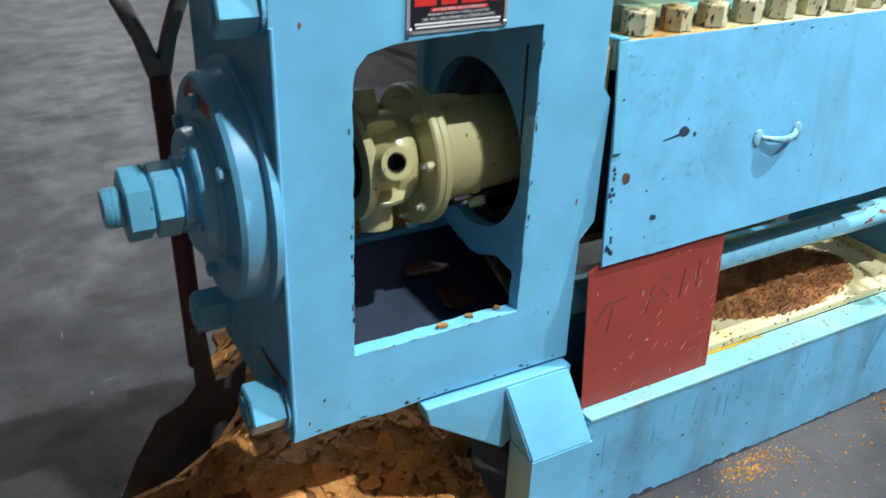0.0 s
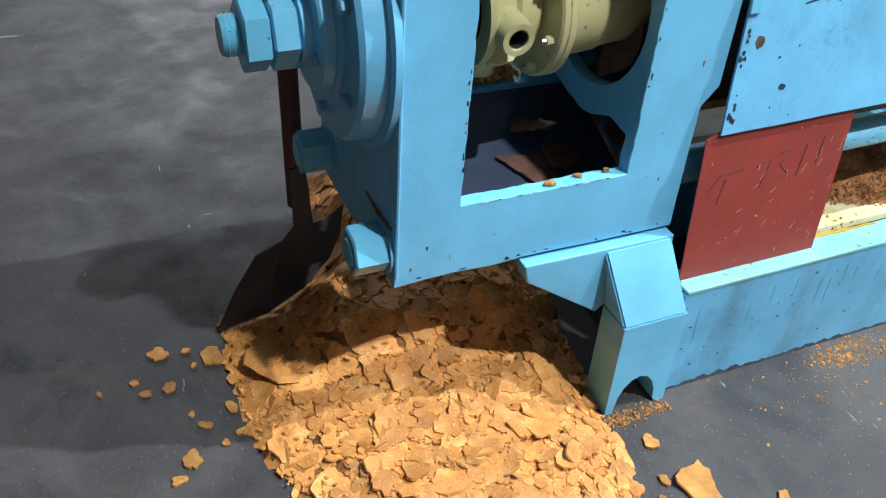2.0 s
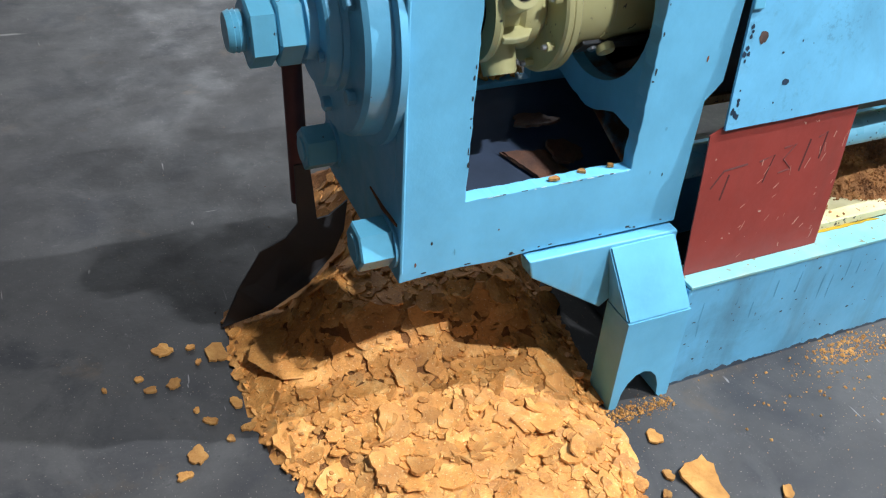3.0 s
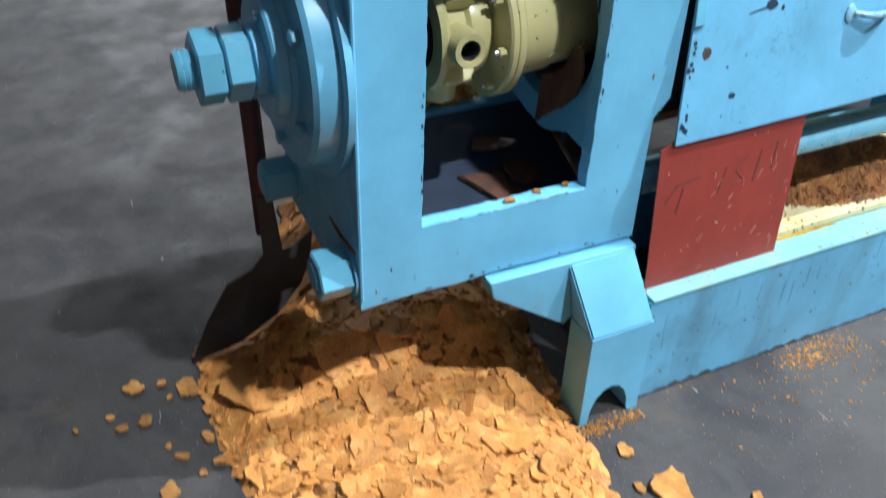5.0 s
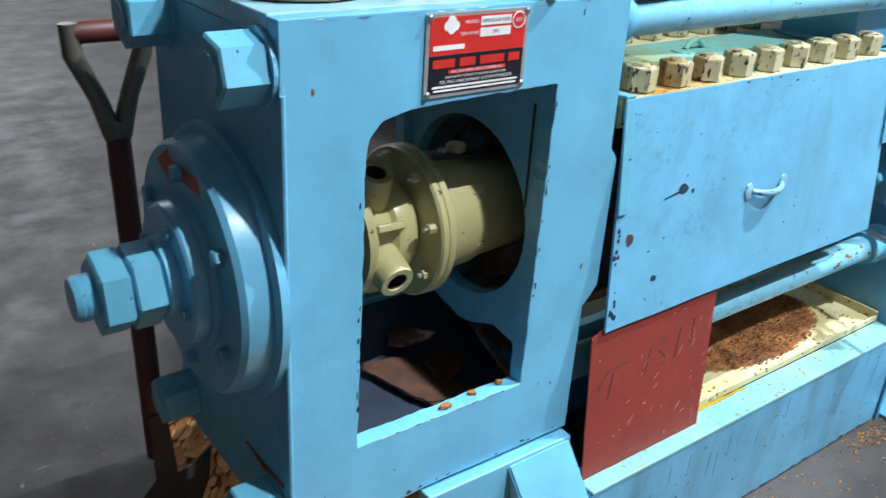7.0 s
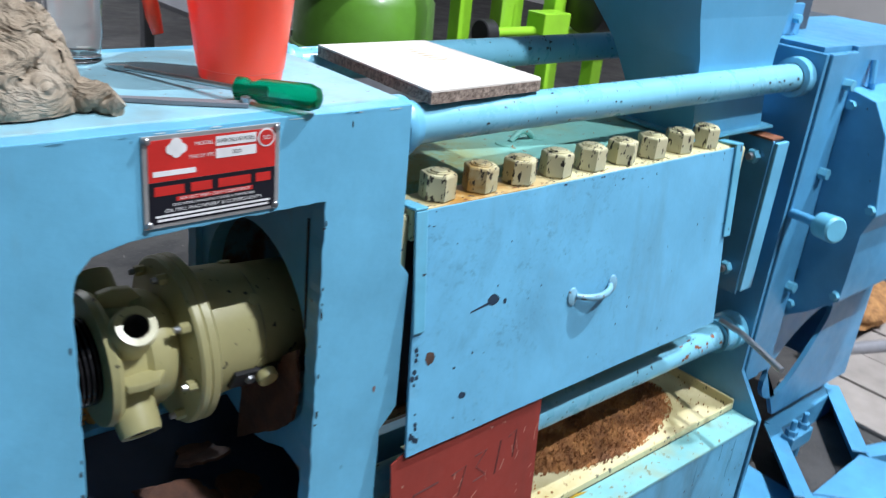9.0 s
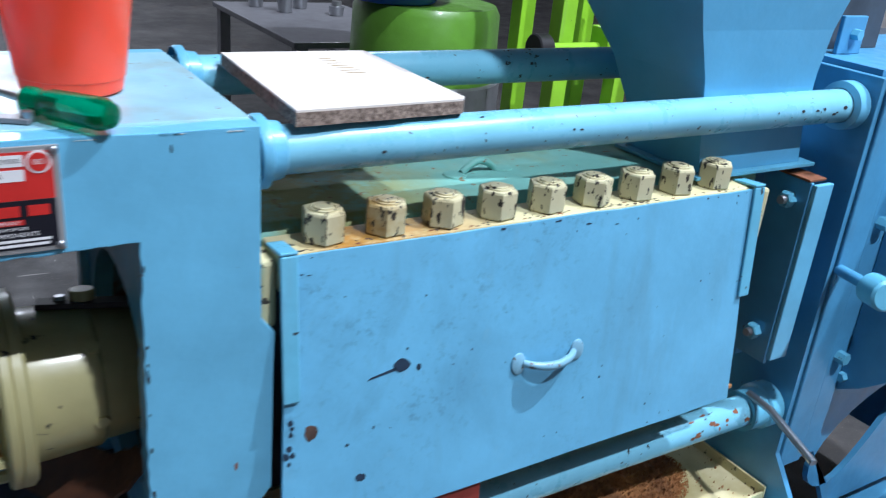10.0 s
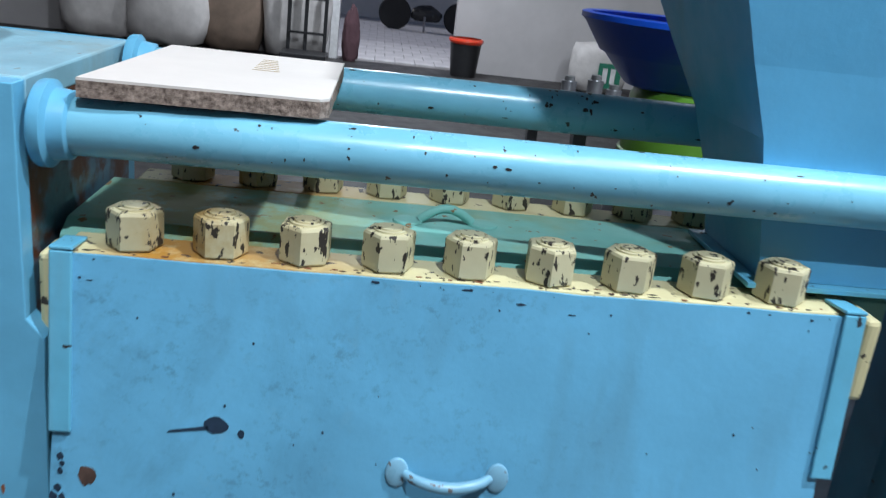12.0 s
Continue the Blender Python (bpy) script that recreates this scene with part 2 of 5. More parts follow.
n.done(c, 0.95, 0, n.cloud(20, 5, 0.5, None, 3.5), 0.9, 0.022)

n = Nodes("perforated")
v = n.node("ShaderNodeTexVoronoi", Scale=150.0, Randomness=0.0)
n.link(n.at, v.inputs["Vector"])
hole = n.step(v.outputs["Distance"], 0.28, 0.36)
base = n.ramp(n.cloud(6, 5), (0.35, (0.5, 0.42, 0.2)), (0.65, (0.72, 0.66, 0.42)))
n.done(n.mix(hole, (0.10, 0.07, 0.025), base), 0.4, 0.0, hole, 0.3, 0.002)

n = Nodes("clear_green")
n.done((0.0, 0.42, 0.19), 0.04)
n.bsdf.inputs["Transmission Weight"].default_value = 0.85
n.bsdf.inputs["IOR"].default_value = 1.45
n = Nodes("clear_glass")
n.done((0.93, 0.95, 0.95), 0.02)
n.bsdf.inputs["Transmission Weight"].default_value = 1.0
n.bsdf.inputs["IOR"].default_value = 1.45

for name in ("cake_pile", "cake_piece"):
    n = Nodes(name)
    c = n.ramp(n.cloud(16, 6, 0.65), (0.3, (0.42, 0.155, 0.03)), (0.55, (0.63, 0.275, 0.065)), (0.75, (0.80, 0.46, 0.165)))
    c = n.mix(n.step(n.cloud(130, 5, 0.7), 0.5, 0.75), c, n.mix(0.6, c, (0.16, 0.06, 0.015)))
    c = n.mix(n.step(n.cloud(200, 3, 0.6), 0.62, 0.72), c, (0.75, 0.5, 0.24))
    if name == "cake_pile":
        geo = n.node("ShaderNodeNewGeometry")
        isl = n.ramp(geo.outputs["Random Per Island"], (0.0, (0.72, 0.72, 0.72)), (1.0, (1.25, 1.25, 1.25)))
        c = n.mix(1.0, c, isl, "MULTIPLY")
    else:
        c = n.vary(c, 0.24)
    n.done(c, 0.62, 0, n.cloud(60, 7, 0.72), 0.7, 0.007)

# dark base colour that paints shade into the gaps between flakes
n = Nodes("cake_gap_shade")
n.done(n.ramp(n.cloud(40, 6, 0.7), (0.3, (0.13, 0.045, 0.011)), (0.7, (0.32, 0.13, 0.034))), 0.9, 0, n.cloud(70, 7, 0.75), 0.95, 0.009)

n = Nodes("cake_wet")
c = n.ramp(n.cloud(30, 5, 0.65), (0.3, (0.05, 0.017, 0.009)), (0.7, (0.15, 0.055, 0.024)))
n.done(c, 0.6, 0, n.cloud(120, 5, 0.7), 0.5, 0.004)

n = Nodes("cake_meal")
c = n.ramp(n.cloud(9, 5, 0.65), (0.35, (0.15, 0.06, 0.022)), (0.5, (0.30, 0.125, 0.04)), (0.66, (0.52, 0.24, 0.075)))
n.done(c, 0.85, 0, n.cloud(120, 5, 0.7), 0.6, 0.004)

n = Nodes("cake_dark")
c = n.ramp(n.cloud(40, 5, 0.65), (0.3, (0.16, 0.07, 0.025)), (0.7, (0.44, 0.22, 0.075)))
n.done(c, 0.85, 0, n.cloud(120, 5, 0.7), 0.6, 0.004)


# ---- mesh helpers ----
def link_mesh(name, bm, material, parent=None, label="", smooth=None):
    me = bpy.data.meshes.new(name)
    bmesh.ops.recalc_face_normals(bm, faces=bm.faces)
    if smooth is not None:
        for f in bm.faces:
            f.smooth = True
        for e in bm.edges:
            if len(e.link_faces) == 2 and e.calc_face_angle(0) > radians(smooth):
                e.smooth = False
    bm.to_mesh(me)
    bm.free()
    for m in (material if isinstance(material, (list, tuple)) else [material]):
        me.materials.append(MATS[m])
    ob = new(name, me)
    ob.parent = parent
    if label:
        ob["label"] = label
    return ob


def part(name, bm, material, parent, label="", smooth=None):
    return link_mesh(name, bm, material, parent, label, smooth)


def thing(name, label, category, group="", at=None):
    ob = new(name)
    ob.empty_display_size = 0.05
    if at is not None:
        ob.matrix_world = at
    return tagged(ob, label, category, group)


def box(x0, x1, y0, y1, z0, z1, bevel=0.0, seg=2, bm=None):
    bm = bm or bmesh.new()
    r = bmesh.ops.create_cube(bm, size=1)
    vs = r["verts"]
    for v in vs:
        v.co = Vector(((x0 + x1) / 2 + v.co.x * (x1 - x0), (y0 + y1) / 2 + v.co.y * (y1 - y0), (z0 + z1) / 2 + v.co.z * (z1 - z0)))
    if bevel:
        es = list({e for v in vs for e in v.link_edges})
        bmesh.ops.bevel(bm, geom=es, offset=bevel, segments=seg, affect="EDGES", profile=0.5)
    return bm


def lathe(rings, axis="x", seg=48, at=(0, 0, 0), bm=None, close=True, flat=False):
    """A turned body: rings of (distance along the axis, radius)."""
    bm = bm or bmesh.new()
    loops = []
    for d, r in rings:
        loop = []
        for i in range(seg):
            a = 2 * math.pi * (i + (0.5 if flat else 0)) / seg
            u, v = r * math.cos(a), r * math.sin(a)
            p = {"x": (d, u, v), "y": (u, d, v), "z": (u, v, d)}[axis]
            loop.append(bm.verts.new(Vector(p) + Vector(at)))
        loops.append(loop)
    for a, b in zip(loops, loops[1:]):
        for i in range(seg):
            bm.faces.new((a[i], a[(i + 1) % seg], b[(i + 1) % seg], b[i]))
    if close:
        bm.faces.new(loops[0])
        bm.faces.new(loops[-1])
    return bm


def prism(points, lo, hi, axis="y", bevel=0.0, bm=None):
    """A flat outline pushed from lo to hi along an axis. Points lie in the two other axes, in their order."""
    bm = bm or bmesh.new()
    put = {"x": lambda a, b, d: (d, a, b), "y": lambda a, b, d: (a, d, b), "z": lambda a, b, d: (a, b, d)}[axis]
    front = [bm.verts.new(put(a, b, lo)) for a, b in points]
    back = [bm.verts.new(put(a, b, hi)) for a, b in points]
    bm.faces.new(front)
    bm.faces.new(back)
    k = len(points)
    sides = [bm.faces.new((front[i], front[(i + 1) % k], back[(i + 1) % k], back[i])) for i in range(k)]
    if bevel:
        es = list({e for v in front + back for e in v.link_edges})
        bmesh.ops.bevel(bm, geom=es, offset=bevel, segments=2, affect="EDGES", profile=0.5)
    return bm


def plate_with_hole(outer, inner, lo, hi, axis="y"):
    """A plate whose opening goes through it; both outlines run the same way round and have the same count."""
    bm = bmesh.new()
    put = {"x": lambda a, b, d: (d, a, b), "y": lambda a, b, d: (a, d, b), "z": lambda a, b, d: (a, b, d)}[axis]
    k = len(outer)
    o0, o1 = [[bm.verts.new(put(a, b, d)) for a, b in outer] for d in (lo, hi)]
    i0, i1 = [[bm.verts.new(put(a, b, d)) for a, b in inner] for d in (lo, hi)]
    for i in range(k):
        j = (i + 1) % k
        bm.faces.new((o0[i], o0[j], i0[j], i0[i]))
        bm.faces.new((o1[i], o1[j], i1[j], i1[i]))
        bm.faces.new((o0[i], o0[j], o1[j], o1[i]))
        bm.faces.new((i0[i], i0[j], i1[j], i1[i]))
    return bm


def tube_path(points, radius, seg=10, bm=None):
    """A round bar bent along points."""
    bm = bm or bmesh.new()
    pts = [Vector(p) for p in points]
    loops = []
    side = None
    for i, p in enumerate(pts):
        d = (pts[min(i + 1, len(pts) - 1)] - pts[max(i - 1, 0)]).normalized()
        if side is None:
            side = d.orthogonal().normalized()
        side = (side - d * side.dot(d)).normalized()
        up = d.cross(side)
        r = radius[i] if isinstance(radius, (list, tuple)) else radius
        loops.append([bm.verts.new(p + (side * math.cos(2 * math.pi * k / seg) + up * math.sin(2 * math.pi * k / seg)) * r) for k in range(seg)])
    for a, b in zip(loops, loops[1:]):
        for i in range(seg):
            bm.faces.new((a[i], a[(i + 1) % seg], b[(i + 1) % seg], b[i]))
    bm.faces.new(loops[0])
    bm.faces.new(loops[-1])
    return bm


def moved(bm, m):
    bmesh.ops.transform(bm, matrix=m, verts=bm.verts)
    return bm


# ---- the room ----
def structure(name, bm, material, label):
    return tagged(link_mesh(name, bm, material), label, "", "", "structure")


DOOR_L, DOOR_R, FAR = 0.45, 1.95, 10.6
structure("floor", box(-14, 9, -10, FAR, -0.2, 0), "concrete", "dark worn concrete floor with stains and dust")
structure("wall_west", box(-14.2, -14, -10, FAR, 0, 7.0), "wall_paint", "plain grey painted wall")
structure("wall_east", box(9, 9.2, -10, FAR, 0, 7.0), "wall_paint", "plain grey painted wall")
structure("wall_south", box(-14, 9, -10.2, -10, 0, 7.0), "wall_paint", "plain grey painted wall")
wall_n = structure("wall_north", box(-14, DOOR_L, FAR, FAR + 0.2, 0, 7.0), "wall_paint", "grey painted wall beside the open doorway")
box_bm = box(DOOR_R, 9, FAR, FAR + 0.2, 0, 7.0)
box(DOOR_L, DOOR_R, FAR, FAR + 0.2, 2.15, 7.0, bm=box_bm)
structure("wall_north", box_bm, "wall_paint", "pale grey painted wall beside the open doorway")
structure("ceiling", box(-14.2, 9.2, -10.2, FAR + 0.2, 7.0, 7.2), "ceiling_paint", "plain painted ceiling")
structure("trim", box(DOOR_L - 0.1, DOOR_L, FAR - 0.03, FAR - 0.002, 0, 2.2, 0.004), "white_paint", "white painted door frame post")
structure("ground", box(-9, 12, FAR + 0.2, 22, -0.2, -0.02), "grout", "pale ground of the yard outside")
yard_wall = structure("backdrop", box(-9, 12, 19, 19.3, -0.02, 4), "wall_paint", "plain pale wall across the yard")

# fittings out of view, the last three for added fill lamps
for i, (tx, ty, tz, power) in enumerate(LAMPS_AND_FILL):
    lamp = thing("unseen_lamp", "unseen white lamp fitting on a thin stem, added for its light", "lamp", "ceiling lamps")
    part("housing", box(tx - 0.3, tx + 0.3, ty - 0.045, ty + 0.045, tz + 0.012, tz + 0.06, 0.004), "white_paint", lamp)
    part("stem", lathe([(tz + 0.06, 0.02), (6.998, 0.02)], "z", 12, (tx, ty, 0)), "white_paint", lamp, smooth=40)

# ---- the oil press ----
AX_Y, AX_Z = 0.197, 0.815
press = thing("oil_press", "large sky-blue painted steel screw oil press on a welded base", "machine")


def ragged(points, step=0.02, size=0.0022, seed=3):
    """An outline cut by hand with a torch: the same corners, with small uneven bites."""
    rnd = random.Random(seed)
    out = []
    for (a, b), (c, d) in zip(points, points[1:] + points[:1]):
        n = max(1, int(math.hypot(c - a, d - b) / step))
        for k in range(n):
            f = k / n
            j = (lambda: rnd.uniform(-size, size)) if k else (lambda: 0.0)
            out.append((a + (c - a) * f + j(), b + (d - b) * f + j()))
    return out


def opening(bm_outer, inner, lo, hi, axis="y"):
    """A plate with an opening of any outline, filled between the two rings."""
    bm = bmesh.new()
    put = {"x": lambda a, b, d: (d, a, b), "y": lambda a, b, d: (a, d, b), "z": lambda a, b, d: (a, b, d)}[axis]
    rings = []
    for d in (lo, hi):
        pair = []
        for pts in (bm_outer, inner):
            vs = [bm.verts.new(put(a, b, d)) for a, b in pts]
            es = [bm.edges.new((vs[i], vs[(i + 1) % len(vs)])) for i in range(len(vs))]
            pair.append((vs, es))
        bmesh.ops.triangle_fill(bm, use_beauty=True, edges=pair[0][1] + pair[1][1])
        rings.append(pair)
    for k in (0, 1):
        a, b = rings[0][k][0], rings[1][k][0]
        for i in range(len(a)):
            bm.faces.new((a[i], a[(i + 1) % len(a)], b[(i + 1) % len(a)], b[i]))
    return bm


def disc(cx, cy, r, n=40, squash=1.0):
    return [(cx + r * math.cos(2 * math.pi * i / n), cy + r * squash * math.sin(2 * math.pi * i / n)) for i in range(n)]


def window_outline(seed):
    pts = [(0.119, 0.545), (0.455, 0.545), (0.462, 1.085), (0.30, 1.083), (0.19, 1.078), (0.148, 1.068), (0.13, 1.048), (0.124, 1.02)]
    return ragged(pts, 0.014, 0.0014, seed)


def soften(bm, offset=0.0032):
    """Take the sharp edge off a cut plate."""
    bmesh.ops.recalc_face_normals(bm, faces=bm.faces)
    sharp = [e for e in bm.edges if len(e.link_faces) == 2 and radians(60) < e.calc_face_angle(0) < radians(120)]
    bmesh.ops.bevel(bm, geom=sharp, offset=offset, segments=2, affect="EDGES", profile=0.5, clamp_overlap=True)
    return bm


front_outline = ragged([(0, 0.396), (0.12, 0.402), (0.19, 0.398), (0.26, 0.403), (0.588, 0.40), (0.588, 0.664), (0.606, 0.684), (0.619, 0.70), (0.621, 0.94), (0.603, 0.962), (0.6, 1.21), (0, 1.21)], 0.05, 0.0012, 8)
part("front_plate", soften(opening(front_outline, window_outline(5), 0.0, 0.03)), "blue_paint", press, "thick blue front plate with a torch-cut opening")
part("back_plate", opening([(0.0, 0.40), (0.6, 0.40), (0.6, 1.21), (0, 1.21)], window_outline(9), 0.40, 0.43), "blue_paint", press)
part("top_plate", box(0.0, 0.6, 0.03, 0.40, 1.182, 1.212, 0.003), "blue_top", press, "blue top plate with oil stains")
part("end_plate", box(0.0, 0.035, 0.03, 0.40, 0.398, 1.182), "blue_paint", press)
part("inner_plate", opening(ragged([(0.03, 0.54), (0.038, 0.542), (0.05, 0.60), (0.108, 0.607), (0.16, 0.585), (0.203, 0.575), (0.271, 0.588), (0.345, 0.609), (0.40, 0.62), (0.40, 1.182), (0.03, 1.182)], 0.016, 0.002, 14), disc(AX_Y + 0.018, AX_Z - 0.008, 0.168), 0.472, 0.5, "x"), "blue_paint", press, "blue inner plate round the screw's outlet")
part("rear_plate", opening([(0.03, 0.40), (0.40, 0.40), (0.40, 1.182), (0.03, 1.182)], disc(AX_Y, AX_Z, 0.12), 0.575, 0.6, "x"), "ring_oily", press, "blue rear plate smeared with brown oil cake")
part("rear_shelf", box(0.10, 0.45, 0.4305, 0.64, 0.528, 0.543, 0.002), "blue_dark", press, "shelf behind the outlet")
part("outlet_ring", lathe([(0.5, 0.178), (0.575, 0.178), (0.575, 0.168), (0.5, 0.168)], seg=56, at=(0, AX_Y + 0.018, AX_Z - 0.008), close=False), "ring_oily", press, "blue outlet ring smeared with brown oil cake", smooth=40)
part("weld_bead", tube_path([(0.003 + 0.0 * k, -0.001, 0.42 + 0.1 * k) for k in range(8)], 0.004, 8), "blue_paint", press)
part("weld_bead", tube_path([(-0.0005, 0.15, 0.508), (-0.001, 0.08, 0.506), (-0.0005, 0.014, 0.513)], [0.002, 0.0045, 0.003], 8), "rust", press, "rust-coloured gash in the paint")
part("slot_mark", box(0.4700, 0.4718, 0.052, 0.056, 0.86, 1.04), "black_steel", press)

# bearing flange on the end plate
bearing = part("bearing_flange", lathe([(0.0, 0.215), (-0.012, 0.215), (-0.015, 0.208), (-0.015, 0.196), (-0.05, 0.193), (-0.058, 0.186), (-0.058, 0.118), (-0.068, 0.116), (-0.068, 0.108), (-0.086, 0.105), (-0.09, 0.1), (-0.09, 0.062), (-0.106, 0.06), (-0.108, 0.056), (-0.108, 0.02)], seg=72, at=(0, AX_Y, AX_Z)), "blue_paint", press, "stepped round blue bearing flange", smooth=35)
for k in range(6):
    a = radians(30 + 60 * k)
    p = (-0.058, AX_Y + 0.152 * math.cos(a), AX_Z + 0.152 * math.sin(a))
    part("bolt_head", lathe([(0.002, 0.013), (-0.012, 0.013), (-0.014, 0.011)], seg=6, at=p), "blue_dark", bearing)
for k in range(4):
    a = radians(20 + 90 * k)
    part("bolt_head", lathe([(0.002, 0.009), (-0.008, 0.009)], seg=6, at=(-0.09, AX_Y + 0.082 * math.cos(a), AX_Z + 0.082 * math.sin(a))), "blue_dark", bearing)
arrow = [(0.292, 0.958), (0.242, 0.990), (0.237, 0.977), (0.135, 0.979), (0.128, 0.956), (0.232, 0.954), (0.238, 0.936)]
part("arrow_mark", prism(arrow, -0.0588, -0.0582, "x"), "orange_paint", bearing, "orange painted turning arrow")
stud = part("stud", lathe([(-0.10, 0.034)] + [(-0.185 - 0.004 * k - (0.002 if k % 2 else 0), 0.034 - (0.0025 if k % 2 else 0)) for k in range(10)] + [(-0.226, 0.03)], seg=32, at=(0, AX_Y - 0.01, AX_Z)), "blue_worn", press, "threaded stud end")


def hex_nut(length, radius, bore=0.0, seg=6):
    """A six-sided nut along x with chamfered ends, from 0 to -length."""
    return lathe([(0, radius * 0.93), (-0.003, radius), (-length + 0.003, radius), (-length, radius * 0.9), (-length, radius * 0.5)], "x", 6)


for x0, turn_deg, ln in ((-0.112, 8, 0.041), (-0.156, 20, 0.041)):
    part("lock_nut", moved(hex_nut(ln, 0.062), pose(x0, AX_Y - 0.01, AX_Z, turn_deg)), "blue_worn", press, "large chipped blue lock nut")
for ny, nz, ndeg in ((0.05, 1.145, 12), (0.375, 1.15, 25), (0.05, 0.458, 5), (0.375, 0.474, 20)):
    nut = part("corner_nut", moved(hex_nut(0.062, 0.046), pose(-0.004, ny, nz, ndeg)), "blue_worn", press)
    part("washer", lathe([(0.0, 0.05), (-0.006, 0.05)], seg=28, at=(0, ny, nz)), "blue_paint", nut)
    part("rod_end", lathe([(-0.06, 0.026), (-0.07, 0.025)], seg=20, at=(0, ny, nz)), "blue_worn", nut, smooth=40)

# foot under the front corner
leg = bmesh.new()
prism([(0.25, 0.396), (0.585, 0.392), (0.585, 0.36), (0.43, 0.235), (0.26, 0.355)], -0.022, 0.02, "y", 0.003, bm=leg)
part("leg_flange", leg, "blue_paint", press)
foot = bmesh.new()
arch = [(0.45, 0.0), (0.468, 0.0)] + [(0.52 + 0.05 * math.cos(radians(180 - 22.5 * k)), 0.01 + 0.085 * math.sin(radians(22.5 * k))) for k in range(9)] + [(0.578, 0.0), (0.6, 0.0), (0.6, 0.245), (0.45, 0.245)]
vs0 = [foot.verts.new((a, -0.1, b)) for a, b in arch]
vs1 = [foot.verts.new((a, -0.02, b)) for a, b in arch]
foot.faces.new(vs0)
foot.faces.new(vs1)
for i in range(len(arch)):
    foot.faces.new((vs0[i], vs0[(i + 1) % len(arch)], vs1[(i + 1) % len(arch)], vs1[i]))
part("foot", foot, "blue_paint", press, "blue foot with an arched cut-out")
cap = bmesh.new()
a = [cap.verts.new(p) for p in ((0.45, -0.1, 0.2455), (0.6, -0.1, 0.2455), (0.6, -0.02, 0.2455), (0.45, -0.02, 0.2455))]
b = [cap.verts.new(p) for p in ((0.425, -0.024, 0.39), (0.578, -0.024, 0.39), (0.578, -0.018, 0.39), (0.425, -0.018, 0.39))]
cap.faces.new(a)
cap.faces.new(b)
for i in range(4):
    cap.faces.new((a[i], a[(i + 1) % 4], b[(i + 1) % 4], b[i]))
bmesh.ops.bevel(cap, geom=list(cap.edges), offset=0.004, segments=2, affect="EDGES")
part("foot_slope", cap, "blue_paint", press)

# base beams and end frame
part("base_beam", box(0.60, 1.77, -0.082, -0.07, 0.0, 0.277, 0.002), "blue_base", press, "blue base beam, oily and scuffed along the floor")
part("beam_flange", box(0.603, 1.772, -0.084, -0.012, 0.2775, 0.286, 0.002), "green_blue_worn", press, "oil-stained top edge of the base")
part("base_beam", box(0.60, 1.77, 0.40, 0.43, 0.0, 0.28, 0.002), "blue_paint", press)
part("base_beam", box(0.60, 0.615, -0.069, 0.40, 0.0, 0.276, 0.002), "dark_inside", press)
end_outline = [(-0.005, 1.225), (-0.005, 0.40), (-0.088, 0.29), (-0.088, 0.0), (0.43, 0.0), (0.43, 1.225)]
part("end_frame", prism(end_outline, 1.775, 1.79, "x", 0.002), "blue_drive", press)
part("end_strip", box(1.792, 1.865, -0.012, 0.008, 0.36, 1.225, 0.003), "blue_drive", press)
part("end_strip", box(1.872, 1.93, -0.006, 0.008, 0.36, 1.225, 0.003), "blue_drive", press)
for z in (1.15, 0.93, 0.62):
    part("bolt_head", lathe([(-0.028, 0.014), (-0.004, 0.014)], "y", 6, (1.9, 0, z)), "blue_worn", press)
gear = part("gear_housing", opening([(1.93, 0.36), (2.05, 0.16), (2.5, 0.16), (2.5, 1.235), (1.93, 1.235)], [(2.09 + 0.15 * math.cos(radians(15 * k)) * (1 + 0.25 * math.sin(radians(15 * k))), 0.36 + 0.1 * math.sin(radians(15 * k)) + 0.08 * math.cos(radians(15 * k))) for k in range(24)], 0.0, 0.014), "blue_drive", press, "blue housing plate with an oval opening")
guard_side = [(-0.001, 0.52), (-0.001, 1.137), (-0.072, 1.12), (-0.116, 1.048), (-0.15, 0.857), (-0.126, 0.80), (-0.128, 0.68), (-0.126, 0.616), (-0.053, 0.553)]
guard = part("gear_guard", prism(guard_side, 1.94, 2.46, "x", 0.003), "blue_drive", press, "blue guard box bulging from the housing")
for gy, gz in ((-0.02, 1.10), (-0.136, 0.87), (-0.115, 0.63), (-0.01, 0.56)):
    part("bolt_head", lathe([(1.925, 0.011), (1.9395, 0.012)], seg=6, at=(0, gy, gz)), "blue_worn", guard)
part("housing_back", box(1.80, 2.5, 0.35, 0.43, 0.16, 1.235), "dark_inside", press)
part("housing_top", box(1.80, 2.5, 0.016, 0.348, 1.215, 1.235), "blue_drive", press)
part("housing_side", box(2.485, 2.5, 0.016, 0.348, 0.16, 1.213), "blue_drive", press)
part("hinge", tube_path([(2.02, -0.008, 1.2), (2.01, -0.02, 1.15), (2.04, -0.01, 1.11)], 0.009, 8), "blue_drive", press)
knob = part("lever", tube_path([(1.80, -0.012, 0.842), (1.78, -0.06, 0.848), (1.755, -0.105, 0.855)], 0.012, 12), "blue_drive", press, smooth=40)
part("knob", moved(lathe([(0, 0.022), (0.004, 0.03), (0.05, 0.031), (0.055, 0.026)], "z", 24), pose(1.755, -0.105, 0.855) @ Vector((-0.4, -0.9, 0.12)).to_track_quat("Z", "Y").to_matrix().to_4x4()), "blue_worn", knob, smooth=40)
bracket = part("bracket", box(1.674, 1.682, 0.014, 0.12, 0.64, 1.028, 0.002), "blue_drive", press, "blue angle bracket with a rusty top")
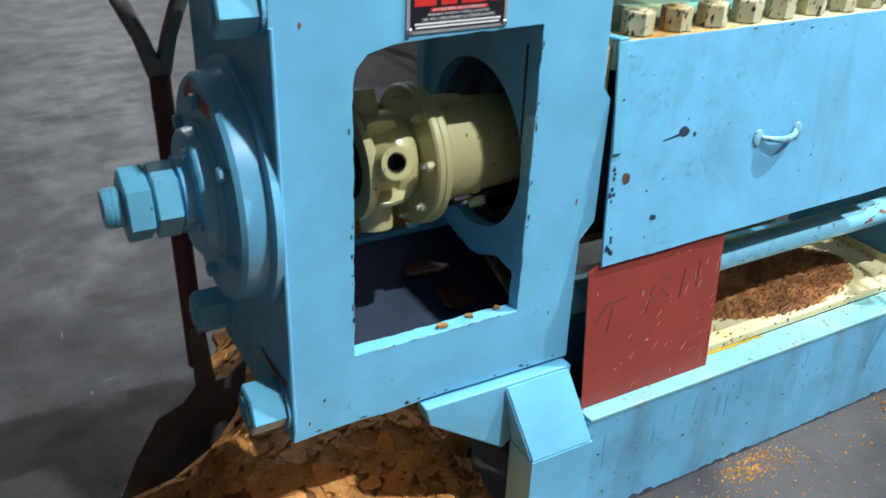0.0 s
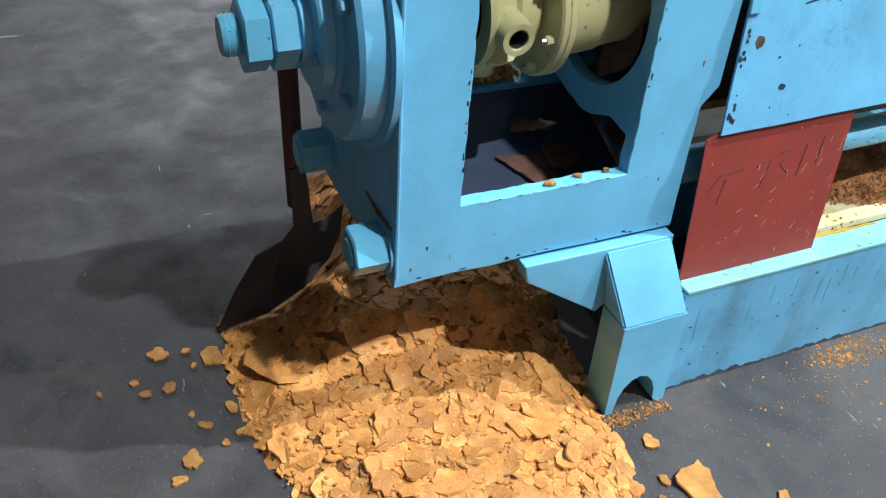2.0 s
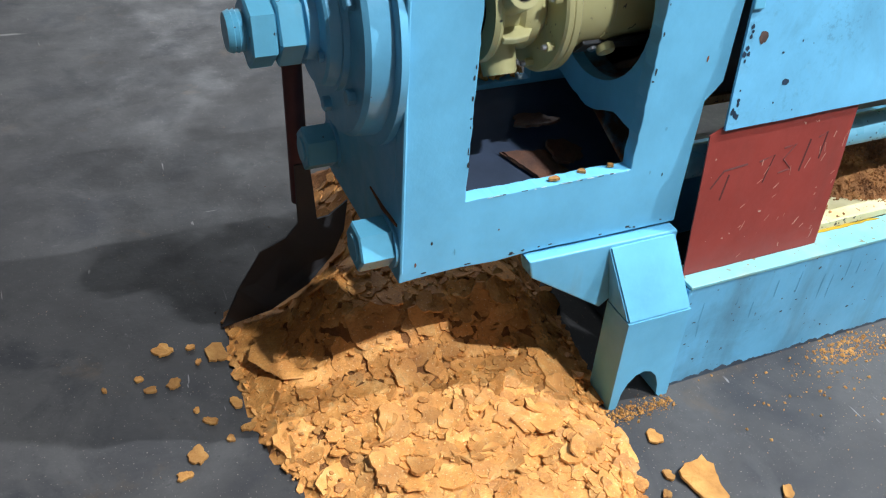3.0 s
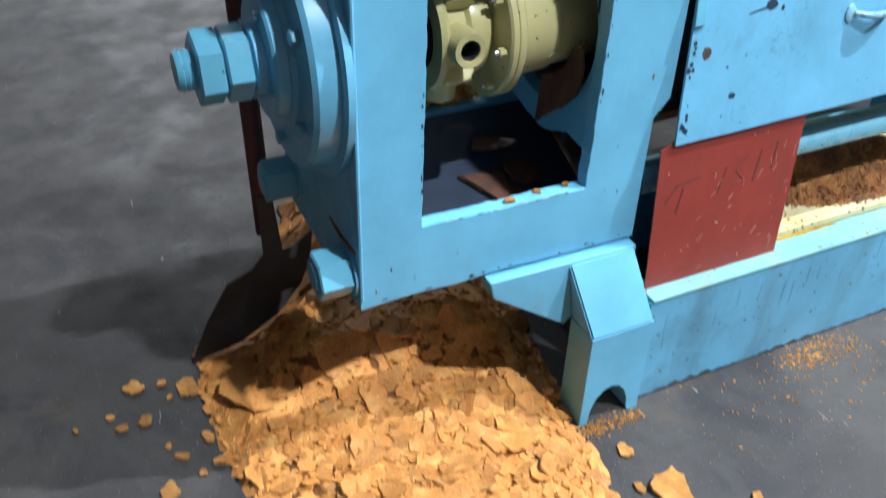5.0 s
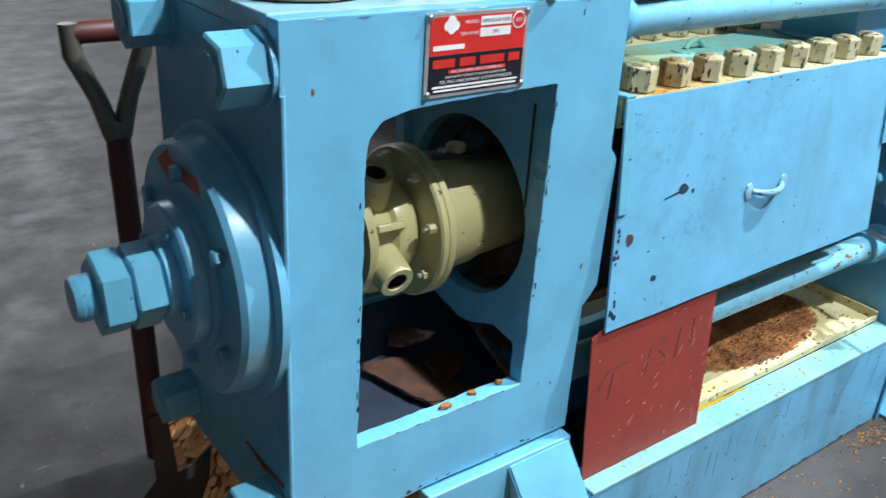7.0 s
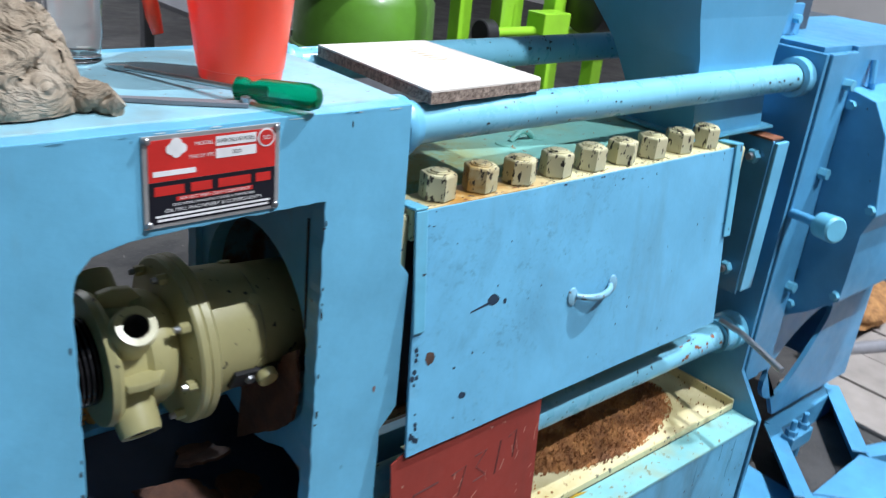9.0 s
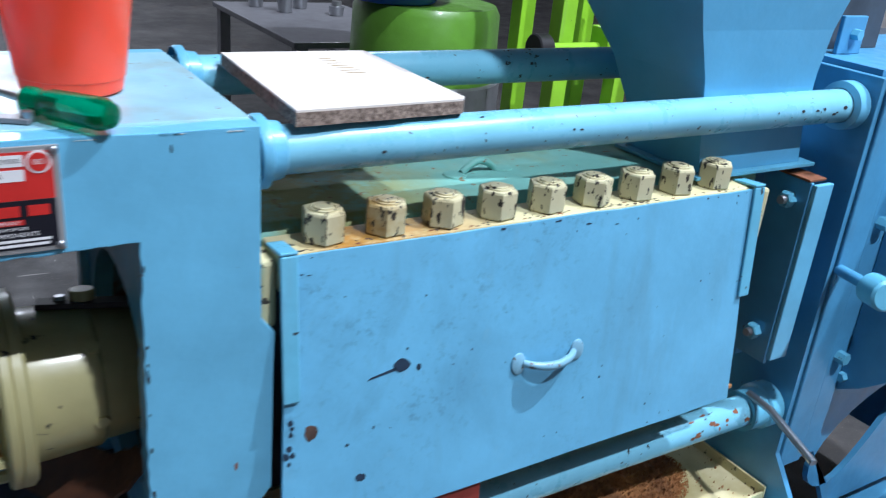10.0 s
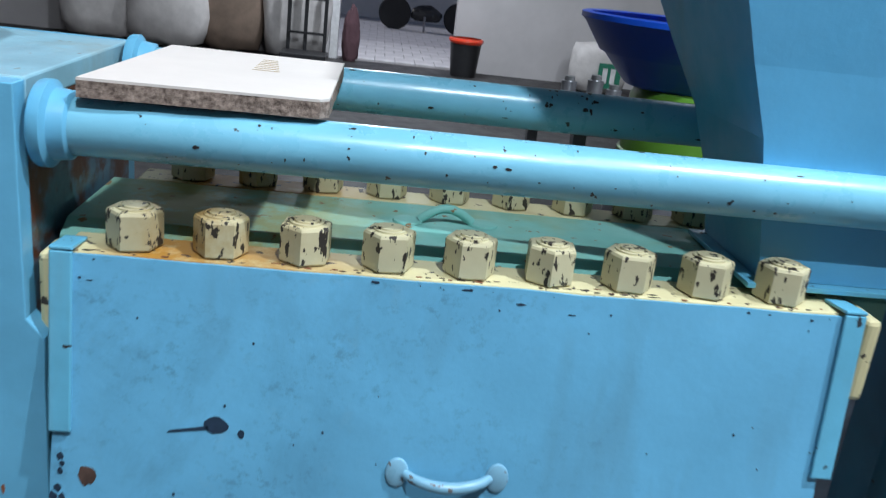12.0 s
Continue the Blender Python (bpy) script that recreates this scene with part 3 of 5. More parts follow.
part("front_leg", box(1.676, 1.726, 0.003, 0.0135, 0.652, 1.026, 0.002), "blue_paint", bracket)
part("bracket_web", box(1.6825, 1.772, 0.09, 0.1, 0.62, 1.022, 0.002), "blue_drive", bracket)
part("rust_top", box(1.67, 1.718, 0.016, 0.088, 1.029, 1.034, 0.001), "rust", bracket)
for z in (0.985, 0.70):
    part("bolt_head", lathe([(1.656, 0.014), (1.659, 0.017), (1.6735, 0.017)], "x", 6, (0, 0.052, z)), "blue_worn", bracket)
    part("bolt_tip", lathe([(1.646, 0.008), (1.6558, 0.009)], "x", 12, (0, 0.052, z)), "bare_steel", bracket, smooth=40)

# tie rods
for py, pz in ((0.05, 1.163), (0.385, 1.178)):
    rod = part("tie_pipe", lathe([(0.607, 0.031), (1.774, 0.031)], at=(0, py, pz), seg=40), "pipe_paint", press, "glossy blue tie pipe with chipped paint", smooth=40)
    part("collar", lathe([(0.607, 0.044), (0.611, 0.046), (0.620, 0.046), (0.624, 0.038), (0.640, 0.036), (0.643, 0.032)], at=(0, py, pz), seg=40, close=False), "blue_paint", rod, smooth=40)
    part("collar", lathe([(1.742, 0.033), (1.746, 0.045), (1.774, 0.046)], at=(0, py, pz), seg=40, close=False), "blue_paint", rod, smooth=40)
for py in (0.05, 0.36):
    rod = part("tie_pipe", lathe([(0.607, 0.033), (1.774, 0.033)], at=(0, py, 0.50), seg=36), "pipe_paint", press, "blue lower tie pipe with rusty patches", smooth=40)
    part("collar", lathe([(1.69, 0.034), (1.69, 0.044), (1.735, 0.044), (1.74, 0.05), (1.774, 0.05)], at=(0, py, 0.50), seg=36, close=False), "blue_worn", rod, smooth=40)
part("locking_pin", tube_path([(1.70, 0.045, 0.545), (1.69, -0.02, 0.545), (1.652, -0.16, 0.522)], 0.008, 10), "bare_steel", press, "bare steel locking pin", smooth=40)

# pressing chamber
part("chamber_bar", box(0.632, 1.532, 0.016, 0.082, 0.985, 1.037, 0.004), "cream_paint", press, "cream painted clamping bar, oily and chipped")
part("chamber_bar", box(0.632, 1.532, 0.315, 0.381, 0.985, 1.037, 0.004), "cream_paint", press, "cream painted clamping bar")
part("chamber_bar_end", box(0.609, 0.631, 0.02, 0.075, 0.935, 1.03, 0.006), "cream_paint", press)
part("chamber_bar_end", box(1.533, 1.552, 0.01, 0.08, 0.93, 1.033, 0.006), "cream_paint", press)
# chamber sides coloured dark, standing in for the shade behind the cover
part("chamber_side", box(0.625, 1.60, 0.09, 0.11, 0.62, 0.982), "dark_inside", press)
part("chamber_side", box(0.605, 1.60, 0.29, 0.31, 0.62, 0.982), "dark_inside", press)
part("chamber_underside", box(0.62, 1.62, 0.085, 0.315, 0.60, 0.618), "cream_paint", press)
part("chamber_ledge", box(0.93, 1.60, 0.02, 0.0845, 0.598, 0.606, 0.001), "cake_dark", press, "ledge caked with brown meal")
plate = part("chamber_lid", prism([(0.083, 1.0), (0.314, 1.0), (0.314, 1.03), (0.29, 1.044), (0.11, 1.044), (0.083, 1.03)], 0.61, 1.60, "x", 0.002), "green_plate_paint", press, "green-blue chamber lid with oil and rust stains")
hb = tube_path([(1.02 + 0.07 * k / 8, 0.207 + 0.008 * k / 8, 1.047 + 0.017 * math.sin(math.pi * k / 8)) for k in range(9)], 0.006, 10)
lidh = part("lid_handle", hb, "green_plate_paint", plate, smooth=40)
for hx, hy in ((1.005, 0.205), (1.105, 0.217)):
    part("handle_pad", lathe([(1.0445, 0.02), (1.047, 0.019), (1.048, 0.01)], "z", 16, (hx, hy, 0)), "green_plate_paint", plate)


def chamber_nut(x, y, turn_deg, bolt=True):
    nut = part("chamber_nut", moved(lathe([(0.0, 0.0285), (0.002, 0.0298), (0.039, 0.0298), (0.042, 0.0282), (0.0425, 0.024)], "z", 6), pose(x, y, 1.0385, 0, 0, turn_deg)), "cream_nut", press)
    part("stud_tip", lathe([(1.0805, 0.0195), (1.0832, 0.0192), (1.0834, 0.0160), (1.0822, 0.0155), (1.0822, 0.0140), (1.0848, 0.0135), (1.0852, 0.006)], "z", 22, (x, y, 0)), "cream_nut", nut, smooth=30)
    return nut


rnd = random.Random(4)
for i in range(9):
    chamber_nut(0.703 + 0.0918 * i, 0.047, rnd.uniform(0, 60))
for i in range(9):
    chamber_nut(0.703 + 0.0918 * i, 0.35, rnd.uniform(0, 60))

chipped = random.Random(31)
for k in range(70):
    cx, cy = chipped.uniform(0.64, 1.525), 0.0185 + 0.012 * chipped.random() ** 2
    rx, ry = 0.001 + 0.006 * chipped.random() ** 2, chipped.uniform(0.0006, 0.0022)
    outline = [(cx + rx * math.cos(2 * math.pi * j / 8) * chipped.uniform(0.6, 1.2), cy + ry * math.sin(2 * math.pi * j / 8) * chipped.uniform(0.6, 1.2)) for j in range(8)]
    part("paint_chip", prism(outline, 1.0371, 1.0375, "z"), chipped.choice(["rust", "rust_dark", "black_steel"]), press)

# feed chute
HX0, HX1, HY0, HY1 = 1.39, 1.635, 0.066, 0.225
hop = bmesh.new()
levels = [(1.054, 1.42, 1.69, 0.066, 0.25), (1.13, 1.405, 1.675, 0.066, 0.25), (1.22, 1.385, 1.675, 0.064, 0.29), (1.30, 1.355, 1.69, 0.063, 0.345), (1.75, 1.19, 1.85, 0.03, 0.62)]
prev = None
for inset in (0.0, 0.005):
    for z, x0, x1, y0, y1 in (levels if inset == 0 else levels[::-1]):
        ring = [hop.verts.new(p) for p in ((x0 + inset, y0 + inset, z), (x1 - inset, y0 + inset, z), (x1 - inset, y1 - inset, z), (x0 + inset, y1 - inset, z))]
        if prev:
            for i in range(4):
                hop.faces.new((prev[i], prev[(i + 1) % 4], ring[(i + 1) % 4], ring[i]))
        prev = ring
part("feed_hopper", hop, "blue_hopper", press, "sky-blue sheet steel feed hopper")
part("hopper_seat", box(1.43, 1.68, 0.086, 0.24, 1.0445, 1.0465), "blue_paint", press)
part("hopper_flange", box(1.40, 1.72, 0.05, 0.26, 1.047, 1.0535, 0.001), "blue_worn", press)
stay = part("hopper_stay", box(1.845, 1.92, 0.15, 0.16, 1.2355, 1.31, 0.002), "blue_drive", press)
part("bolt_head", lathe([(0.134, 0.011), (0.1495, 0.012)], "y", 6, (1.885, 0, 1.275)), "blue_worn", stay)
part("guide_plate", box(1.81, 2.05, 0.2, 0.22, 1.236, 1.6), "dark_inside", press)

# catch bars inside the outlet
for by, bz in ((0.33, 0.47), (0.25, 0.43)):
    part("catch_bar", box(0.036, 0.47, by, by + 0.05, bz, bz + 0.01, 0.002), "black_steel", press, "black oily catch bar")
# added plate; its dark navy holds the shade low in the outlet
part("chute_plate", moved(box(0.075, 0.57, -0.33, 0.0, -0.005, 0.0, 0.001), pose(0, 0.397, 0.535, 24)), "dark_chute", press, "chute plate added under the outlet, shade put into its colour")


# chips, drips and scuffs in the paint
worn = random.Random(17)


def blot(cx, cz, rx, rz, count=9):
    return [(cx + rx * math.cos(2 * math.pi * k / count) * worn.uniform(0.6, 1.15), cz + rz * math.sin(2 * math.pi * k / count) * worn.uniform(0.6, 1.15)) for k in range(count)]


def chip_on(cx, cz, rx, rz, front, material="black_steel", owner=press):
    part("paint_chip", prism(blot(cx, cz, rx, rz), front - 0.0005, front - 0.0001), material, owner)


edge = [(0.605 + 0.00575 * k, 0.005 + 0.016 * abs(noise.noise(Vector((k * 0.13, 2, 5)))) + 0.004 * worn.random() ** 2) for k in range(201)]
part("oil_scuff", prism([(0.605, 0.0005)] + edge + [(1.755, 0.0005)], -0.0826, -0.0821), "dark_inside", press, "black oily scuff along the floor")
for k in range(22):
    chip_on(worn.uniform(0.62, 1.76), worn.uniform(0.03, 0.27), worn.uniform(0.0015, 0.005), worn.uniform(0.0012, 0.003), -0.082)
for k in range(16):
    chip_on(worn.uniform(0.63, 1.75), worn.uniform(0.15, 0.25), worn.uniform(0.0008, 0.0018), worn.uniform(0.015, 0.045), -0.082, "blue_dark")
for cx, cz in ((0.06, 0.47), (0.105, 0.44), (0.19, 0.47), (0.50, 0.53), (0.53, 0.52), (0.515, 0.62), (0.03, 0.43), (0.57, 0.75), (0.045, 1.12), (0.2, 1.2), (0.5, 1.19)):
    chip_on(cx, cz, worn.uniform(0.001, 0.003), worn.uniform(0.002, 0.008), 0.0, worn.choice(["black_steel", "blue_dark", "rust"]))
for k in range(20):
    side_z = worn.uniform(0.55, 1.07)
    if k % 2:
        chip_on(0.1275 + worn.uniform(-0.0015, 0.001) if side_z > 1.0 else 0.118 + worn.uniform(-0.002, 0.001), side_z, worn.uniform(0.001, 0.0025), worn.uniform(0.002, 0.007), 0.0)
    else:
        chip_on(0.4625 + worn.uniform(-0.001, 0.002), side_z, worn.uniform(0.001, 0.003), worn.uniform(0.002, 0.008), 0.0)
for k in range(26):
    chip_on(worn.uniform(0.125, 0.45), 0.5435 + worn.uniform(-0.0008, 0.0008), worn.uniform(0.002, 0.010), worn.uniform(0.0005, 0.0014), 0.0, worn.choice(["edge_pale", "edge_pale", "black_steel", "rust"]))
for k in range(18):
    chip_on(0.0035 + worn.uniform(0, 0.001), worn.uniform(0.42, 1.19), worn.uniform(0.0006, 0.0012), worn.uniform(0.003, 0.014), 0.0, worn.choice(["edge_pale", "edge_pale", "blue_dark"]))
for k in range(14):
    chip_on(worn.uniform(0.01, 0.59), 1.2065 + worn.uniform(-0.001, 0.001), worn.uniform(0.003, 0.012), worn.uniform(0.0006, 0.0014), 0.0, worn.choice(["edge_pale", "edge_pale", "blue_dark"]))
for k in range(12):
    chip_on(worn.uniform(0.02, 0.58), 0.405 + worn.uniform(0, 0.006), worn.uniform(0.002, 0.008), worn.uniform(0.001, 0.003), 0.0)


def pipe_chip(rod, py, pz, radius, x, deg, rx, rdeg, material="black_steel"):
    bm = bmesh.new()
    ring = []
    for cx, ca in blot(0, 0, 1, 1, 10):
        a = radians(deg + ca * rdeg)
        ring.append(bm.verts.new((x + cx * rx, py - (radius + 0.0004) * math.cos(a), pz + (radius + 0.0004) * math.sin(a))))
    bm.faces.new(ring)
    part("paint_chip", bm, material, rod)


pipes = [o for o in press.children if o.name.startswith("tie_pipe")]
for rod, py, pz, radius in ((pipes[0], 0.05, 1.163, 0.031), (pipes[1], 0.385, 1.178, 0.031), (pipes[2], 0.05, 0.50, 0.033)):
    for k in range(44):
        pipe_chip(rod, py, pz, radius, worn.uniform(0.66, 1.72), worn.choice([worn.uniform(-40, 10), worn.uniform(10, 110)]), 0.0008 + 0.0045 * worn.random() ** 3, worn.uniform(1.5, 5))
for x in (1.20, 1.255, 1.262):
    for k in range(7):
        pipe_chip(pipes[1], 0.385, 1.178, 0.031, x + worn.gauss(0, 0.006), worn.uniform(10, 85), worn.uniform(0.001, 0.005), worn.uniform(3, 7))
for x in (1.60, 1.64, 1.66, 1.69, 1.72):
    pipe_chip(pipes[0], 0.05, 1.163, 0.031, x, worn.uniform(-15, 25), worn.uniform(0.003, 0.009), worn.uniform(4, 8))
for k in range(14):
    pipe_chip(pipes[2], 0.05, 0.50, 0.033, worn.uniform(1.5, 1.69), worn.uniform(-20, 75), worn.uniform(0.003, 0.012), worn.uniform(4, 12), "rust")

# maker's plate
NX0, NX1, NZ0, NZ1 = 0.216, 0.381, 1.096, 1.2
badge = part("name_plate", box(NX0, NX1, -0.003, -0.0005, NZ0, NZ1, 0.0008), "plate_silver", press, "red and black printed maker's plate, riveted on")
part("red_field", box(NX0 + 0.006, NX1 - 0.006, -0.0036, -0.0031, 1.149, NZ1 - 0.005), "print_red", badge)
part("black_field", box(NX0 + 0.006, NX1 - 0.006, -0.0036, -0.0031, NZ0 + 0.005, 1.1485), "print_black", badge)
for rx in (NX0 + 0.005, NX1 - 0.005):
    for rz in (NZ0 + 0.005, NZ1 - 0.005):
        part("rivet", lathe([(-0.0036, 0.0045), (-0.006, 0.004), (-0.0072, 0.002)], "y", 14, (rx, 0, rz)), "bare_steel", badge, smooth=50)


def bar(x0, x1, z, h, material, name="print_bar", depth=-0.004):
    return part(name, box(x0, x1, depth, depth + 0.0003, z - h / 2, z + h / 2), material, badge)


def words(text, x, z, size, material, parent, width=None, y=-0.0041):
    cu = bpy.data.curves.new("letters", "FONT")
    cu.body, cu.size, cu.align_x, cu.align_y = text, size, "CENTER", "CENTER"
    tmp = new("letters_source", cu)
    bpy.context.view_layer.update()
    me = bpy.data.meshes.new_from_object(tmp.evaluated_get(bpy.context.evaluated_depsgraph_get()))
    bpy.data.objects.remove(tmp)
    me.materials.clear()
    me.materials.append(MATS[material])
    ob = new("lettering", me)
    k = 1.0
    if width:
        xs = [v.co.x for v in me.vertices]
        k = width / (max(xs) - min(xs))
    ob.matrix_world = pose(x, y, z, 90) @ Matrix.Diagonal((k, 1, 1, 1))
    ob.parent = parent
    return ob


bar(0.300, 0.350, 1.187, 0.011, "print_white", "white_box")
bar(0.300, 0.350, 1.173, 0.011, "print_white", "white_box")
words("SUPER DELUXE MODEL", 0.325, 1.187, 0.006, "print_black", badge, 0.046, -0.0044)
words("2022", 0.325, 1.173, 0.006, "print_black", badge, None, -0.0044)
words("MODEL", 0.286, 1.187, 0.006, "print_white", badge, 0.022)
words("YEAR OF MFG", 0.283, 1.173, 0.006, "print_white", badge, 0.03)
part("seal_mark", lathe([(-0.0042, 0.011), (-0.0038, 0.011)], "y", 24, (0.363, 0, 1.185)), "print_white", badge)
part("seal_core", lathe([(-0.0046, 0.009), (-0.0042, 0.009)], "y", 24, (0.363, 0, 1.185)), "print_red", badge)
words("ISO", 0.363, 1.185, 0.007, "print_white", badge, None, -0.0048)
for dx, dz, r in ((-0.006, 0.0, 0.006), (0.006, 0.0, 0.006), (0, 0.005, 0.007), (0, -0.004, 0.006)):
    part("emblem_lobe", lathe([(-0.0042 - dz * 0.02, r), (-0.0038, r)], "y", 16, (0.254 + dx, 0, 1.184 + dz)), "print_white", badge)
bar(0.227, 0.276, 1.158, 0.006, "print_white")
for x0, x1 in ((0.228, 0.262), (0.270, 0.295), (0.303, 0.343), (0.350, 0.369)):
    bar(x0, x1, 1.1385, 0.0105, "print_red")
bar(0.253, 0.346, 1.1275, 0.005, "print_red")
words("AN ISO 9001-2015 COMPANY", 0.2995, 1.1275, 0.0052, "print_white", badge, 0.086, -0.0044)
words("ENGINEERS, MANUFACTURERS & EXPORTERS", 0.2985, 1.1212, 0.0042, "print_white", badge, 0.1)
words("OIL MILL MACHINERY & COMPONENTS", 0.2985, 1.1152, 0.0058, "print_white", badge, 0.118)
for z, w in ((1.1095, 0.140), (1.1048, 0.136)):
    bar(0.2985 - w / 2, 0.2985 + w / 2, z, 0.0026, "print_white")

mid = Vector(((NX0 + NX1) / 2, 0, (NZ0 + NZ1) / 2))
badge.matrix_world = Matrix.Translation(mid) @ Matrix.Diagonal((1.075, 1, 1.095, 1)) @ Matrix.Translation(-mid)

# ---- the turning screw end ----
screw = thing("press_screw", "olive painted press screw end with socketed adjusting nut", "machine part", at=pose(0, AX_Y, AX_Z))
rings = []
for k in range(24):
    x = 0.037 + k * 0.0075
    rings += [(x, 0.058), (x + 0.002, 0.065), (x + 0.0055, 0.065), (x + 0.0075, 0.058)]
part("thread", lathe(rings, seg=40), "black_gloss", screw, "black oily screw thread", smooth=35)
part("hub", lathe([(0.196, 0.066), (0.196, 0.100), (0.206, 0.103), (0.214, 0.098), (0.219, 0.080), (0.255, 0.076), (0.262, 0.084), (0.285, 0.088), (0.296, 0.083), (0.312, 0.07)], seg=56), "olive_paint", screw, smooth=35)
TH0, BLADE = 18.3, 309.5


def around(deg):
    """From the screw's own front, which points at the maker's plate side, turned by degrees upwards."""
    return Matrix.Rotation(radians(-deg), 4, "X")


for k in range(4):
    m = around(TH0 + 90 * k)
    boss = moved(lathe([(-0.06, 0.034), (-0.118, 0.031), (-0.127, 0.029), (-0.127, 0.0185), (-0.124, 0.0175)], "y", 28, close=False), Matrix.Translation((0.236, 0, 0)))
    sock = part("socket", moved(boss, m), "olive_paint", screw, "hollow socket for a turning bar", smooth=35)
    # bore lined in black, so the hollow's shade is painted in
    part("socket_bore", moved(lathe([(-0.1242, 0.0174), (-0.084, 0.016), (-0.0838, 0.001)], "y", 24, (0.236, 0, 0), close=False), m), "black_steel", sock, "bore with its shade put into the colour")
    m2 = around(TH0 + 45 + 90 * k)
    part("rib", moved(prism([(-0.075, 0.208), (-0.104, 0.214), (-0.108, 0.235), (-0.104, 0.262), (-0.075, 0.285)], -0.006, 0.006, "z", 0.002), m2 @ Matrix(((0, 1, 0, 0), (1, 0, 0, 0), (0, 0, 1, 0), (0, 0, 0, 1)))), "olive_paint", screw)
part("flange", lathe([(0.305, 0.07), (0.309, 0.088), (0.312, 0.128), (0.316, 0.132), (0.325, 0.132), (0.327, 0.130), (0.329, 0.132), (0.340, 0.132), (0.345, 0.126), (0.345, 0.09)], seg=72), "olive_paint", screw, "bolted olive flange", smooth=30)
part("drum", lathe([(0.343, 0.104), (0.36, 0.104), (0.43, 0.099), (0.435, 0.094), (0.60, 0.083)], seg=64), "olive_drum", screw, "olive cone with worn dark paint", smooth=30)
for k in range(8):
    m = around(10 + 45 * k)
    fb = part("flange_bolt", moved(lathe([(0.296, 0.0075), (0.297, 0.0085), (0.311, 0.0085)], seg=6, at=(0, -0.114, 0)), m), "olive_paint", screw)
    part("bolt_tip", moved(lathe([(0.288, 0.0045), (0.2955, 0.005)], seg=10, at=(0, -0.114, 0)), m), "bare_steel", fb)
for k in range(6):
    part("drum_stud", moved(lathe([(-0.102, 0.010), (-0.09, 0.011)], "y", 6, (0.425, 0, 0)), around(20 + 60 * k)), "olive_paint", screw)
mb = around(BLADE)
blade = part("scraper_blade", moved(moved(box(0, 0.2, -0.008, 0, -0.016, 0.016, 0.0015), pose(0.372, -0.1035, 0.006, 0, 12, 4)), mb), "black_steel", screw, "black steel scraper blade")
part("blade_nut", moved(lathe([(-0.122, 0.015), (-0.119, 0.017), (-0.108, 0.017)], "y", 20, (0.43, 0, 0)), mb), "olive_paint", blade, smooth=40)
part("blade_screw", moved(lathe([(-0.116, 0.007), (-0.111, 0.009)], "y", 12, (0.402, 0, 0.002)), mb), "bare_steel", blade)

# ---- loose covers and tray on the press ----
CP = pose(0.637, 0.013, 1.036, -5.6, 0, 0)
cover = thing("cover_panel", "sky-blue sheet steel cover panel hung on the chamber side", "panel", at=CP)
sheet = ragged([(-0.014, -0.424), (0.882, -0.412), (0.866, 0.0), (0.0, 0.0)], 0.06, 0.001, 12)
part("sheet", prism(sheet, -0.005, 0.0, "y"), "cover_paint", cover)
for sx0, sx1, nm in ((-0.01, 0.014, "hook_strip"), (0.862, 0.888, "hook_strip")):
    hook = bmesh.new()
    box(sx0, sx1, -0.011, -0.0055, -0.2, 0.004, 0.002, bm=hook)
    box(sx0, sx1, -0.011, 0.04, 0.0045, 0.009, 0.0015, bm=hook)
    part(nm, hook, "blue_worn", cover, "welded hook strip")
hp = [(0.382 + 0.098 * k / 10, -0.008 - 0.018 * math.sin(math.pi * k / 10) ** 0.6, -0.226 - 0.006 * math.sin(math.pi * k / 10)) for k in range(11)]
handle = part("handle", tube_path(hp, [0.0055 + 0.0015 * math.sin(math.pi * k / 10) for k in range(11)], 12), "handle_paint", cover, "bent round-bar handle", smooth=40)
for hx in (0.373, 0.489):
    part("handle_pad", moved(lathe([(-0.0095, 0.012), (-0.008, 0.015), (-0.0055, 0.016)], "y", 18), pose(hx, 0, -0.226) @ Matrix.Diagonal((0.85, 1, 1.15, 1))), "handle_paint", handle, smooth=40)


def stain(points, name, material, label=""):
    return part(name, prism(points, -0.0056, -0.0051, "y"), material, cover, label)


blob = random.Random(6)
for cx, cz, r, sq in ((0.168, -0.183, 0.0135, 0.75), (0.196, -0.192, 0.004, 1.3), (0.105, -0.345, 0.009, 0.7), (0.084, -0.287, 0.003, 0.8), (0.03, -0.253, 0.010, 1.2)):
    pts = [(cx + r * math.cos(a) * blob.uniform(0.8, 1.15), cz + r * sq * math.sin(a) * blob.uniform(0.8, 1.15)) for a in [2 * math.pi * k / 14 for k in range(14)]]
    stain(pts, "paint_chip", "rust_dark" if cx < 0.05 else "blot_dark")
stain([(0.115, -0.195), (0.118, -0.192), (0.16, -0.184), (0.16, -0.189)], "paint_chip", "blot_dark")
for k in range(16):
    cz = blob.uniform(-0.41, -0.23)
    r = blob.uniform(0.0015, 0.005)
    cx = blob.uniform(-0.008, 0.006)
    stain([(cx + r * math.cos(a), cz + 1.4 * r * math.sin(a) * blob.uniform(0.6, 1.2)) for a in [2 * math.pi * j / 9 for j in range(9)]], "paint_chip", "blot_dark")

for k in range(20):
    cx = blob.uniform(0.01, 0.85)
    cz = -0.004 - 0.03 * blob.random() ** 3
    rx, rz = 0.0006 + 0.006 * blob.random() ** 3, blob.uniform(0.0006, 0.002)
    stain([(cx + rx * math.cos(a) * blob.uniform(0.6, 1.2), cz + rz * math.sin(a) * blob.uniform(0.6, 1.2)) for a in [2 * math.pi * j / 9 for j in range(9)]], "paint_chip", "blot_dark")
